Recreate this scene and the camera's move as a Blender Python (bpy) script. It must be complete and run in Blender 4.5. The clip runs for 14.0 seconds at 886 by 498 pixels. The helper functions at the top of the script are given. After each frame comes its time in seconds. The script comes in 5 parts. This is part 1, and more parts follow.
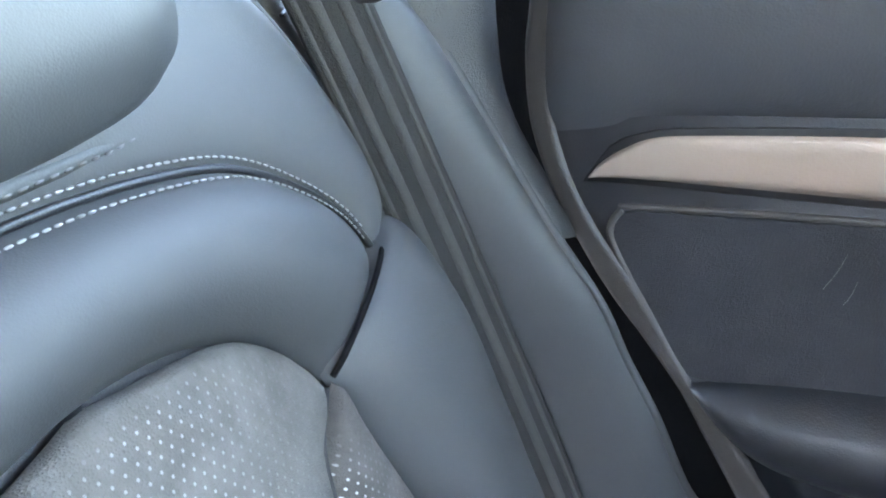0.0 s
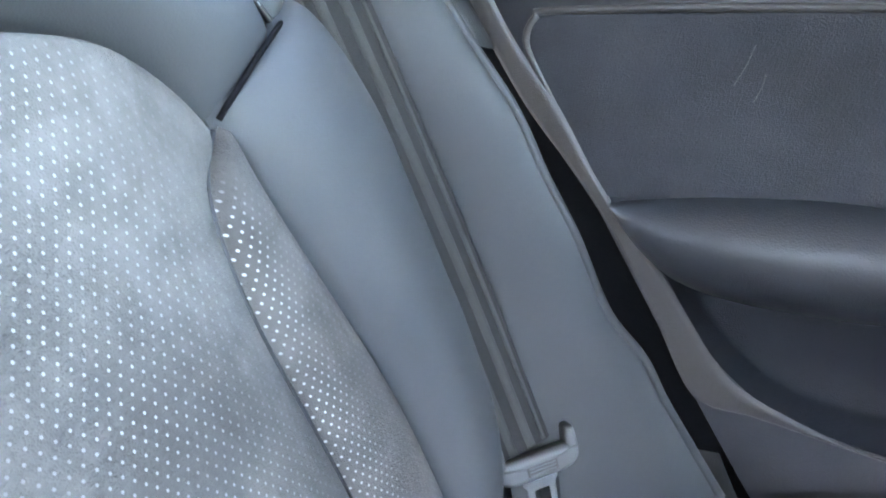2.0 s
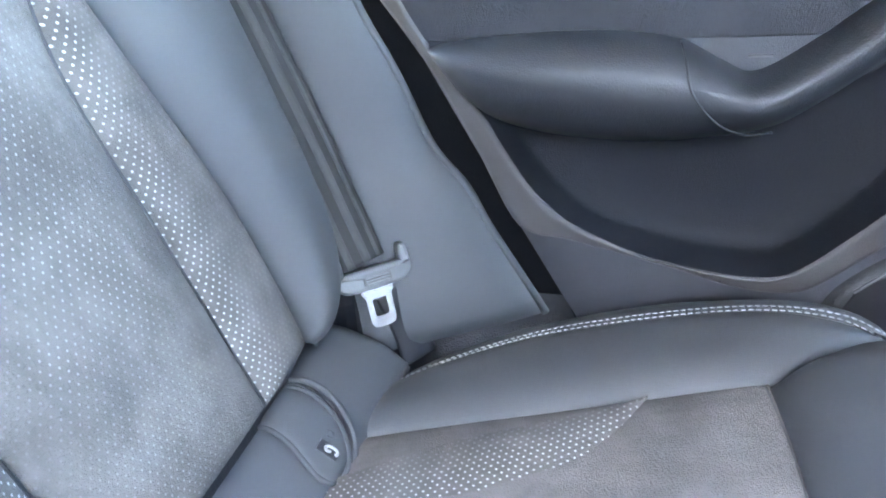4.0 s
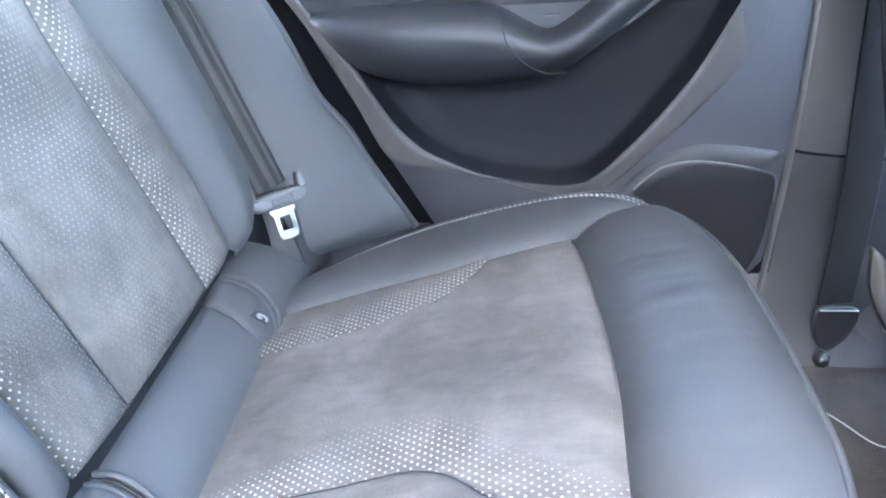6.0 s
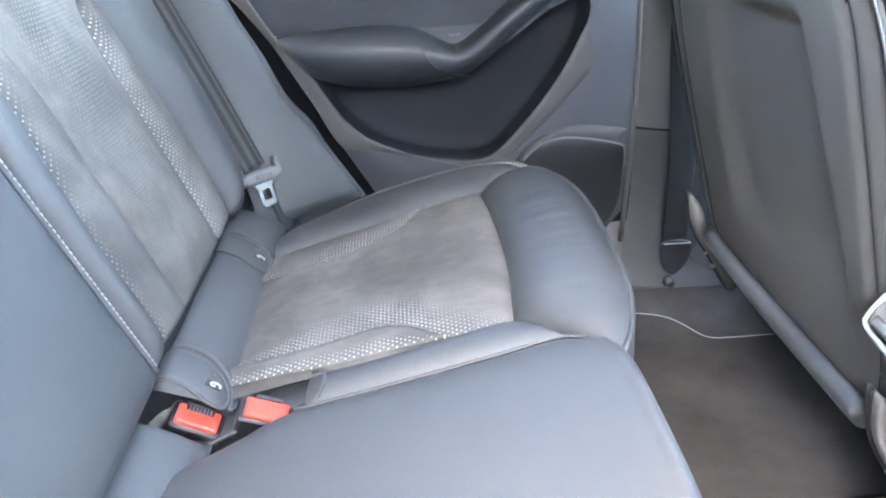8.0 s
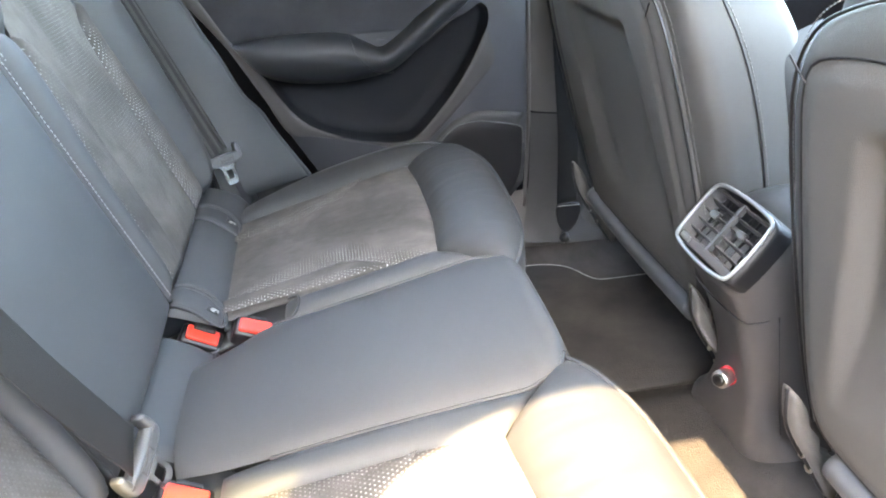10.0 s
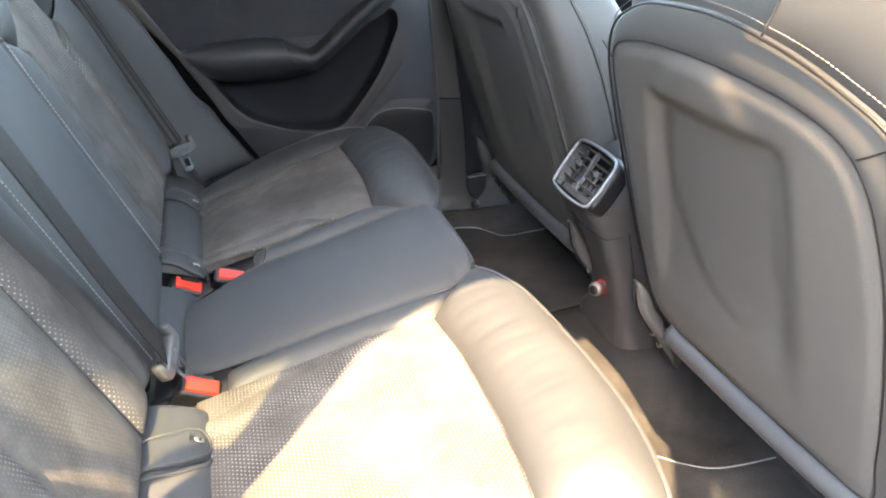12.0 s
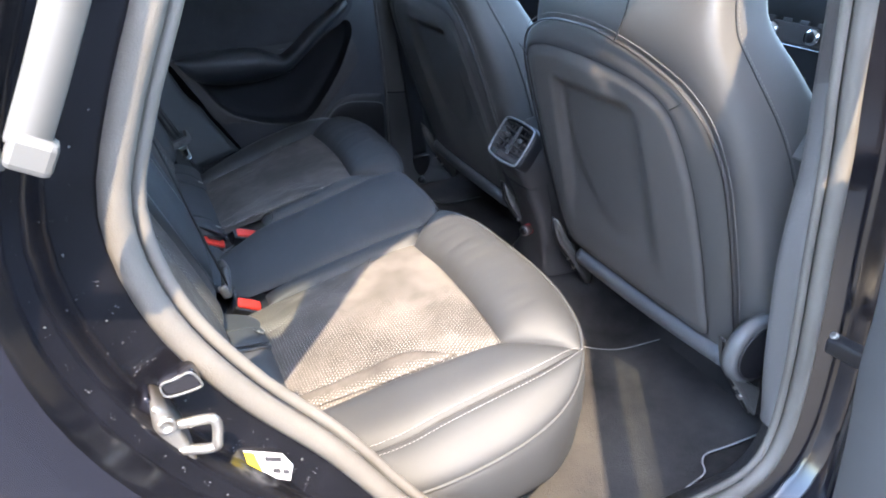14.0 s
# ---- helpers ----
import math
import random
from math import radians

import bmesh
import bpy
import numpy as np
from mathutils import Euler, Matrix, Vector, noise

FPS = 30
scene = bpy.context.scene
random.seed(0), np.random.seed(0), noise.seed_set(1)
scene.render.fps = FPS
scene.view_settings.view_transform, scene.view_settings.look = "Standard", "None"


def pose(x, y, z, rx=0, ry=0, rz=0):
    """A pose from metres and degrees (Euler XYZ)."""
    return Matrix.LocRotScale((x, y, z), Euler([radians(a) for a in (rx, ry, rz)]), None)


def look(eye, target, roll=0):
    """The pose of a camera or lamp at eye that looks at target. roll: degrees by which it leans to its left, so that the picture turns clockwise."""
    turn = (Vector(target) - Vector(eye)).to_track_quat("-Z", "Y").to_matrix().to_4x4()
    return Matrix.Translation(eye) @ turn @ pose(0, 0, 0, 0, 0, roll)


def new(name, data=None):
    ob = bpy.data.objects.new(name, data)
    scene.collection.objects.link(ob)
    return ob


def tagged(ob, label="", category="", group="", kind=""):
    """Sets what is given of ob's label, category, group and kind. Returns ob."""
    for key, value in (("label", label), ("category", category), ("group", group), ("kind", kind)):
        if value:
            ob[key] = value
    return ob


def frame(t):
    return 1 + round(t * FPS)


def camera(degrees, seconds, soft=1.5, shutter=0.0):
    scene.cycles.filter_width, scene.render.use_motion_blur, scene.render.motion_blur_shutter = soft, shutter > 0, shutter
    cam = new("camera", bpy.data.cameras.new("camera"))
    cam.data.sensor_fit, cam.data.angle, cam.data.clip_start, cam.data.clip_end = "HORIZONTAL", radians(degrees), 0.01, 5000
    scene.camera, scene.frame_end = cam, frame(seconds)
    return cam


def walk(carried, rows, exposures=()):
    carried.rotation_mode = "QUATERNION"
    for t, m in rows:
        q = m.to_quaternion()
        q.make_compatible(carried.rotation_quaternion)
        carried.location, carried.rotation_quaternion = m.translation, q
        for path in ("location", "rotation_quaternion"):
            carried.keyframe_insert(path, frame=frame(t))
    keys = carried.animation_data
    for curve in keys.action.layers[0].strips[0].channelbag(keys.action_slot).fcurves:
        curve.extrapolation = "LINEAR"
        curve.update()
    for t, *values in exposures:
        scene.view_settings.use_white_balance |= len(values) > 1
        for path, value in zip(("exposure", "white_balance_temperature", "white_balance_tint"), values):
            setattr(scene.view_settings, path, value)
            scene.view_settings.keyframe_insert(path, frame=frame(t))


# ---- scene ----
cam = camera(65.2, 14.0, soft=2.0)
PATH = [
    (0, (0.03, 0.211, 0.787), (-0.633, 1.889, -0.076), -3.3),
    (0.5, (0.042, 0.203, 0.759), (-0.614, 1.878, -0.115), -3.3),
    (1, (0.056, 0.196, 0.731), (-0.583, 1.872, -0.154), -3.0),
    (1.5, (0.071, 0.188, 0.693), (-0.551, 1.869, -0.194), -3.0),
    (2, (0.087, 0.177, 0.67), (-0.523, 1.853, -0.235), -2.9),
    (2.5, (0.138, 0.157, 0.646), (-0.539, 1.806, -0.262), -3.5),
    (3, (0.167, 0.14, 0.628), (-0.478, 1.785, -0.309), -3.4),
    (3.5, (0.195, 0.116, 0.607), (-0.397, 1.776, -0.34), -3.4),
    (4, (0.222, 0.088, 0.596), (-0.282, 1.761, -0.378), -3.6),
    (4.2, (0.228, 0.081, 0.597), (-0.232, 1.75, -0.404), -2.7),
    (6.3, (0.242, -0.153, 0.596), (0.153, 1.6, -0.363), -2.0),
    (6.5, (0.24, -0.175, 0.597), (0.173, 1.578, -0.362), -1.9),
    (7, (0.24, -0.238, 0.607), (0.214, 1.519, -0.347), -1.9),
    (7.5, (0.241, -0.313, 0.635), (0.258, 1.444, -0.319), -1.9),
    (7.7, (0.238, -0.348, 0.648), (0.282, 1.411, -0.302), -1.9),
    (9.8, (0.199, -0.613, 0.711), (0.47, 1.132, -0.229), -1.2),
    (10, (0.197, -0.638, 0.721), (0.489, 1.095, -0.234), -1.3),
    (10.5, (0.184, -0.712, 0.736), (0.529, 1.011, -0.219), -1.4),
    (11, (0.17, -0.772, 0.745), (0.569, 0.939, -0.21), -1.7),
    (11.5, (0.151, -0.828, 0.755), (0.607, 0.869, -0.2), -1.8),
    (12, (0.126, -0.891, 0.772), (0.637, 0.789, -0.186), -1.9),
    (12.5, (0.075, -0.962, 0.792), (0.658, 0.695, -0.165), -1.9),
    (13, (0.021, -1.04, 0.811), (0.665, 0.592, -0.149), -2.0),
    (13.5, (-0.028, -1.124, 0.834), (0.654, 0.491, -0.129), -2.1),
    (14, (-0.066, -1.202, 0.863), (0.64, 0.399, -0.104), -2.2),
]
EXPO = [(0.0, 6.5, 7800, 10), (1.0, 6.7, 7750, 10), (2.5, 7.12, 7500, 10), (4.2, 7.46, 7250, 10), (6.5, 7.5, 7450, 10), (7.7, 7.35, 7900, 10), (9.8, 6.66, 8700, 10), (11.0, 6.22, 9300, 10), (12.0, 5.82, 8800, 10), (13.0, 5.25, 7900, 10), (14.0, 4.68, 6400, 10)]
walk(cam, [(t, look(eye, target, roll)) for t, eye, target, roll in PATH], EXPO)

# ---------------------------------------------------------------- light
SUN_EL, SUN_AZ = 56.3, -106.6          # elevation; direction to the sun in the plan, degrees from +x
sky_world = bpy.data.worlds.new("sky")
scene.world = sky_world
sky_world.use_nodes = True
wn = sky_world.node_tree
sky = wn.nodes.new("ShaderNodeTexSky")
sky.sky_type = 'NISHITA'
sky.sun_disc = False
sky.sun_elevation = radians(SUN_EL)
sky.sun_rotation = radians(90 - SUN_AZ)
wn.links.new(sky.outputs[0], wn.nodes["Background"].inputs[0])
wn.nodes["Background"].inputs[1].default_value = 0.15
sun_data = bpy.data.lights.new("sun", 'SUN')
sun_data.energy, sun_data.angle, sun_data.color = 0.95, radians(0.6), (1.0, 0.79, 0.54)
sun = new("sun", sun_data)
to_sun = Vector((math.cos(radians(SUN_EL)) * math.cos(radians(SUN_AZ)), math.cos(radians(SUN_EL)) * math.sin(radians(SUN_AZ)), math.sin(radians(SUN_EL))))
sun.matrix_world = look(to_sun * 20, (0, 0, 0))

# ---------------------------------------------------------------- materials
def node_mat(name, base, rough=0.5, metal=0.0, spec=0.5, grain=0.0, grain_size=400.0, stain=0.0, stain_size=8.0, alt=None, uv_bump=False, coat=0.0, sheen=0.0):
    """A surface with fine grain (bump), large uneven patches of colour and of gloss."""
    m = bpy.data.materials.new(name)
    m.use_nodes = True
    nt = m.node_tree
    b = nt.nodes["Principled BSDF"]
    b.inputs["Roughness"].default_value = rough
    b.inputs["Metallic"].default_value = metal
    b.inputs["Specular IOR Level"].default_value = spec
    b.inputs["Coat Weight"].default_value = coat
    b.inputs["Sheen Weight"].default_value = sheen
    b.inputs["Sheen Roughness"].default_value = 0.5
    co = nt.nodes.new("ShaderNodeTexCoord")
    col = (*base, 1)
    big = nt.nodes.new("ShaderNodeTexNoise")
    big.inputs["Scale"].default_value = stain_size
    big.inputs["Detail"].default_value = 6
    big.inputs["Roughness"].default_value = 0.62
    nt.links.new(co.outputs["Object"], big.inputs["Vector"])
    ramp = nt.nodes.new("ShaderNodeValToRGB")
    ramp.color_ramp.elements[0].position, ramp.color_ramp.elements[1].position = 0.3, 0.72
    other = alt or tuple(c * (1 + stain) for c in base)
    ramp.color_ramp.elements[0].color = (*[c * (1 - stain) for c in base], 1)
    ramp.color_ramp.elements[1].color = (*other, 1)
    nt.links.new(big.outputs["Fac"], ramp.inputs["Fac"])
    nt.links.new(ramp.outputs["Color"], b.inputs["Base Color"])
    gl = nt.nodes.new("ShaderNodeMapRange")
    gl.inputs["To Min"].default_value, gl.inputs["To Max"].default_value = max(0.02, rough - 0.09), min(1, rough + 0.09)
    nt.links.new(big.outputs["Fac"], gl.inputs["Value"])
    nt.links.new(gl.outputs["Result"], b.inputs["Roughness"])
    if grain:
        vor = nt.nodes.new("ShaderNodeTexVoronoi")
        vor.inputs["Scale"].default_value = grain_size
        fine = nt.nodes.new("ShaderNodeTexNoise")
        fine.inputs["Scale"].default_value = grain_size * 0.45
        fine.inputs["Detail"].default_value = 4
        nt.links.new(co.outputs["Object"], vor.inputs["Vector"])
        nt.links.new(co.outputs["Object"], fine.inputs["Vector"])
        mix = nt.nodes.new("ShaderNodeMath")
        mix.operation = 'ADD'
        nt.links.new(vor.outputs["Distance"], mix.inputs[0])
        nt.links.new(fine.outputs["Fac"], mix.inputs[1])
        bump = nt.nodes.new("ShaderNodeBump")
        bump.inputs["Strength"].default_value = grain
        bump.inputs["Distance"].default_value = 0.0006
        nt.links.new(mix.outputs[0], bump.inputs["Height"])
        nt.links.new(bump.outputs["Normal"], b.inputs["Normal"])
    return m


def perforated(name, base, alt, hole, pitch, radius, stain_size=9.0):
    """Suede with rows of small punched slits that show a light backing; the rows follow the panel's own metres (UV),
    and the mesh's own "dots" value says how strongly they show."""
    m = node_mat(name, base, rough=0.92, spec=0.2, grain=0.8, grain_size=900, stain=0.16, stain_size=stain_size, alt=alt, sheen=0.0)
    nt = m.node_tree
    b = nt.nodes["Principled BSDF"]
    uv = nt.nodes.new("ShaderNodeUVMap")
    dist = []
    for shift in (0.0, 0.5):
        sc = nt.nodes.new("ShaderNodeVectorMath")
        sc.operation = 'MULTIPLY_ADD'
        sc.inputs[1].default_value = (1 / (pitch * 1.5), 1 / pitch, 0)
        sc.inputs[2].default_value = (shift + 100, shift + 100, 0)
        nt.links.new(uv.outputs[0], sc.inputs[0])
        fr = nt.nodes.new("ShaderNodeVectorMath")
        fr.operation = 'FRACTION'
        nt.links.new(sc.outputs[0], fr.inputs[0])
        ce = nt.nodes.new("ShaderNodeVectorMath")
        ce.operation = 'SUBTRACT'
        ce.inputs[1].default_value = (0.5, 0.5, 0)
        nt.links.new(fr.outputs[0], ce.inputs[0])
        me = nt.nodes.new("ShaderNodeVectorMath")
        me.operation = 'MULTIPLY'
        me.inputs[1].default_value = (pitch * 1.15, pitch, 0)      # longer along the rows than across
        nt.links.new(ce.outputs[0], me.inputs[0])
        ln = nt.nodes.new("ShaderNodeVectorMath")
        ln.operation = 'LENGTH'
        nt.links.new(me.outputs[0], ln.inputs[0])
        dist.append(ln.outputs["Value"])
    mn = nt.nodes.new("ShaderNodeMath")
    mn.operation = 'MINIMUM'
    nt.links.new(dist[0], mn.inputs[0])
    nt.links.new(dist[1], mn.inputs[1])
    edge = nt.nodes.new("ShaderNodeMapRange")
    edge.inputs["From Min"].default_value, edge.inputs["From Max"].default_value = radius * 0.7, radius * 1.2
    edge.inputs["To Min"].default_value, edge.inputs["To Max"].default_value = 1.0, 0.0
    nt.links.new(mn.outputs[0], edge.inputs["Value"])
    # holes fill with lint in places
    wear = nt.nodes.new("ShaderNodeTexNoise")
    wear.inputs["Scale"].default_value = 17
    wear.inputs["Detail"].default_value = 4
    nt.links.new(uv.outputs[0], wear.inputs["Vector"])
    wr = nt.nodes.new("ShaderNodeMapRange")
    wr.inputs["From Min"].default_value, wr.inputs["From Max"].default_value = 0.36, 0.6
    wr.inputs["To Min"].default_value = 0.45
    nt.links.new(wear.outputs["Fac"], wr.inputs["Value"])
    opened = nt.nodes.new("ShaderNodeAttribute")
    opened.attribute_name = "dots"
    f1 = nt.nodes.new("ShaderNodeMath")
    f1.operation = 'MULTIPLY'
    nt.links.new(edge.outputs["Result"], f1.inputs[0])
    nt.links.new(wr.outputs["Result"], f1.inputs[1])
    fac = nt.nodes.new("ShaderNodeMath")
    fac.operation = 'MULTIPLY'
    nt.links.new(f1.outputs[0], fac.inputs[0])
    nt.links.new(opened.outputs["Fac"], fac.inputs[1])
    # brushed nap: soft patches that turn this way and that, with short strokes in them
    src = b.inputs["Base Color"].links[0].from_socket
    for scale, rough, warp, lo, hi, stretch in ((11, 0.62, 0.5, 0.82, 1.18, (1, 1, 1)), (75, 0.7, 0.4, 0.93, 1.07, (0.4, 1.2, 1))):
        nap = nt.nodes.new("ShaderNodeTexNoise")
        nap.inputs["Scale"].default_value = scale
        nap.inputs["Detail"].default_value = 5
        nap.inputs["Roughness"].default_value = rough
        nap.inputs["Distortion"].default_value = warp
        st = nt.nodes.new("ShaderNodeVectorMath")
        st.operation = 'MULTIPLY'
        st.inputs[1].default_value = stretch
        nt.links.new(uv.outputs[0], st.inputs[0])
        nt.links.new(st.outputs[0], nap.inputs["Vector"])
        nr = nt.nodes.new("ShaderNodeMapRange")
        nr.interpolation_type = 'SMOOTHSTEP'
        nr.inputs["From Min"].default_value, nr.inputs["From Max"].default_value = 0.36, 0.64
        nr.inputs["To Min"].default_value, nr.inputs["To Max"].default_value = lo, hi
        nt.links.new(nap.outputs["Fac"], nr.inputs["Value"])
        nm = nt.nodes.new("ShaderNodeVectorMath")
        nm.operation = 'SCALE'
        nt.links.new(src, nm.inputs[0])
        nt.links.new(nr.outputs["Result"], nm.inputs["Scale"])
        src = nm.outputs[0]
    mix = nt.nodes.new("ShaderNodeMix")
    mix.data_type = 'RGBA'
    mix.inputs["B"].default_value = (*hole, 1)
    nt.links.new(fac.outputs[0], mix.inputs["Factor"])
    nt.links.new(src, mix.inputs["A"])
    nt.links.new(mix.outputs["Result"], b.inputs["Base Color"])
    return m


LEATHER = node_mat("black_leather", (0.028, 0.030, 0.033), rough=0.68, spec=0.70, grain=0.13, grain_size=1000, stain=0.14, stain_size=7)
LEATHER_MAT = node_mat("dull_leather", (0.024, 0.026, 0.028), rough=0.6, spec=0.55, grain=0.13, grain_size=1000, stain=0.12, stain_size=6)
SUEDE = perforated("charcoal_suede", (0.084, 0.078, 0.073), (0.115, 0.107, 0.100), (0.32, 0.32, 0.32), 0.0060, 0.00066)
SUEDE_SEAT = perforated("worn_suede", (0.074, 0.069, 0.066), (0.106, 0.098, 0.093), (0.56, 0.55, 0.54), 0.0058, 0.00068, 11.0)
SUEDE_STRIP = perforated("perforated_suede", (0.068, 0.063, 0.060), (0.100, 0.093, 0.088), (0.44, 0.44, 0.43), 0.0056, 0.00068, 14.0)
DOOR_PAD = node_mat("door_pad_vinyl", (0.019, 0.021, 0.025), rough=0.48, spec=0.42, grain=0.3, grain_size=700, stain=0.12, stain_size=6)
DOOR_TOP = node_mat("door_top_vinyl", (0.058, 0.061, 0.069), rough=0.55, spec=0.5, grain=0.3, grain_size=700, stain=0.1, stain_size=5)
SUEDE_PLAIN = node_mat("plain_suede", (0.037, 0.038, 0.043), rough=0.93, spec=0.2, grain=0.8, grain_size=900, stain=0.25, stain_size=10)
THREAD = node_mat("grey_thread", (0.25, 0.255, 0.26), rough=0.8, stain=0.1)
THREAD_MID = node_mat("taupe_thread", (0.16, 0.155, 0.15), rough=0.8, stain=0.1)
THREAD_DARK = node_mat("dark_thread", (0.085, 0.085, 0.09), rough=0.85, stain=0.1)
PLASTIC = node_mat("grained_plastic", (0.018, 0.018, 0.019), rough=0.5, spec=0.5, grain=0.6, grain_size=900, stain=0.1, stain_size=5)
DOOR_SKIN = node_mat("door_panel_plastic", (0.040, 0.041, 0.047), rough=0.52, spec=0.45, grain=0.5, grain_size=900, stain=0.1, stain_size=5)
# near-black for the shaded gap beside the door, and for one dark seam
DEEP_BLACK = node_mat("near_black", (0.004, 0.004, 0.005), rough=0.95, spec=0.1, grain=0.6, grain_size=600, stain=0.2, stain_size=9)
PLASTIC_GREY = node_mat("grey_plastic", (0.050, 0.046, 0.045), rough=0.5, spec=0.45, grain=0.5, grain_size=900, stain=0.1, stain_size=5)
SHELL_GREY = node_mat("seat_shell_plastic", (0.098, 0.093, 0.088), rough=0.45, spec=0.5, grain=0.5, grain_size=1000, stain=0.08, stain_size=4)
SEAT_VINYL = node_mat("seat_back_vinyl", (0.061, 0.060, 0.059), rough=0.46, spec=0.55, grain=0.15, grain_size=1000, stain=0.1, stain_size=6)
SEAT_BAR = node_mat("seat_bar_plastic", (0.075, 0.078, 0.083), rough=0.4, spec=0.5, grain=0.2, grain_size=900, stain=0.08, stain_size=5)
PLASTIC_BLACK = node_mat("black_plastic", (0.010, 0.010, 0.012), rough=0.4, spec=0.42, grain=0.3, grain_size=900, stain=0.15, stain_size=9)
# blacker than the door panel: the shade inside the pocket is in this colour
POCKET_SHADE = node_mat("pocket_shade_plastic", (0.007, 0.008, 0.011), rough=0.7, spec=0.25, grain=0.5, grain_size=900, stain=0.15, stain_size=6)
BUCKLE_GREY = node_mat("buckle_plastic", (0.075, 0.077, 0.080), rough=0.45, spec=0.5, grain=0.3, grain_size=800, stain=0.1)
WEBBING = node_mat("belt_webbing", (0.016, 0.0155, 0.0155), rough=0.75, spec=0.3, grain=0.9, grain_size=1300, stain=0.2, stain_size=20)
BELT_BLACK = node_mat("black_webbing", (0.006, 0.006, 0.007), rough=0.8, spec=0.2, grain=0.9, grain_size=1300, stain=0.2, stain_size=20)
WEBBING_RIB = node_mat("belt_rib", (0.032, 0.031, 0.030), rough=0.6, spec=0.4, grain=0.9, grain_size=1300, stain=0.2, stain_size=20)
ALU = node_mat("brushed_trim", (0.40, 0.32, 0.27), rough=0.45, metal=0.6, grain=0.2, grain_size=600, stain=0.05, stain_size=5)
ALU_PALE = node_mat("pale_metal", (0.10, 0.098, 0.092), rough=0.55, metal=0.3, stain=0.04)
CHROME = node_mat("satin_chrome", (0.72, 0.73, 0.74), rough=0.22, metal=1.0, stain=0.04)
SATIN = node_mat("satin_frame", (0.30, 0.31, 0.32), rough=0.36, metal=0.5, stain=0.05, stain_size=30)
STEEL = node_mat("bare_steel", (0.38, 0.365, 0.34), rough=0.34, metal=0.85, grain=0.2, grain_size=500, stain=0.15, stain_size=40)
RED = node_mat("red_button", (0.62, 0.035, 0.02), rough=0.4, spec=0.5, stain=0.08, stain_size=40)
CARPET = node_mat("carpet", (0.026, 0.025, 0.026), rough=0.97, spec=0.1, grain=1.0, grain_size=520, stain=0.3, stain_size=9, alt=(0.048, 0.045, 0.044))
MAT_CARPET = node_mat("mat_carpet", (0.029, 0.028, 0.030), rough=0.97, spec=0.1, grain=1.0, grain_size=480, stain=0.25, stain_size=7, alt=(0.054, 0.052, 0.051))
RUBBER = node_mat("door_seal_rubber", (0.120, 0.111, 0.098), rough=0.6, spec=0.4, grain=0.4, grain_size=700, stain=0.15, stain_size=14)
PAINT = node_mat("black_paint", (0.008, 0.008, 0.012), rough=0.16, spec=0.5, stain=0.2, stain_size=6, coat=0.0)
PAINT_DUSTY = node_mat("dusty_black_paint", (0.006, 0.006, 0.008), rough=0.2, spec=0.5, grain=0.04, grain_size=150, stain=0.4, stain_size=26)
HEADLINER = node_mat("headliner_cloth", (0.66, 0.65, 0.63), rough=0.95, spec=0.1, grain=0.6, grain_size=800, stain=0.05)
BAG_YELLOW = node_mat("yellow_sticker", (0.75, 0.6, 0.03), rough=0.5, stain=0.05)
BAG_WHITE = node_mat("white_sticker", (0.7, 0.7, 0.7), rough=0.5, stain=0.05)
INK = node_mat("dark_ink", (0.03, 0.03, 0.035), rough=0.6, stain=0.1)
ASPHALT = node_mat("pale_paving", (0.17, 0.163, 0.15), rough=0.9, spec=0.3, grain=1.0, grain_size=120, stain=0.3, stain_size=1.2)
WALL_RENDER = node_mat("unseen_wall_render", (0.22, 0.21, 0.2), rough=0.9, spec=0.2, grain=0.8, grain_size=60, stain=0.15, stain_size=0.8)
FELT = node_mat("grey_felt", (0.13, 0.125, 0.12), rough=0.95, spec=0.15, grain=0.8, grain_size=700, stain=0.15, stain_size=30)
RED_RING = node_mat("red_ring", (0.5, 0.02, 0.03), rough=0.4, stain=0.05)
WIRE_WHITE = node_mat("light_binding", (0.24, 0.245, 0.25), rough=0.7, stain=0.1)



def glass(name, through_colour):
    """A clear sheet that dims what passes through it and mirrors at a slant."""
    m = bpy.data.materials.new(name)
    m.use_nodes = True
    nt = m.node_tree
    clear, gloss, blend, facing, rise, low = (nt.nodes.new("ShaderNode" + k) for k in ("BsdfTransparent", "BsdfGlossy", "MixShader", "LayerWeight", "Math", "MapRange"))
    rise.operation = 'POWER'
    rise.inputs[1].default_value = 4.0
    low.inputs["To Min"].default_value, low.inputs["To Max"].default_value = 0.04, 0.7
    nt.links.new(facing.outputs["Facing"], rise.inputs[0])
    nt.links.new(rise.outputs[0], low.inputs["Value"])
    clear.inputs["Color"].default_value = (*through_colour, 1)
    gloss.inputs["Roughness"].default_value = 0.02
    nt.links.new(low.outputs["Result"], blend.inputs[0])
    nt.links.new(clear.outputs[0], blend.inputs[1])
    nt.links.new(gloss.outputs[0], blend.inputs[2])
    nt.links.new(blend.outputs[0], nt.nodes["Material Output"].inputs["Surface"])
    return m


TINT = glass("tinted_pane", (0.74, 0.78, 0.73))
CLEAR = glass("green_tinted_pane", (0.91, 0.93, 0.92))
DOOR_CARD = node_mat("grey_door_card", (0.085, 0.084, 0.084), rough=0.55, spec=0.4, grain=0.5, grain_size=800, stain=0.08, stain_size=5)
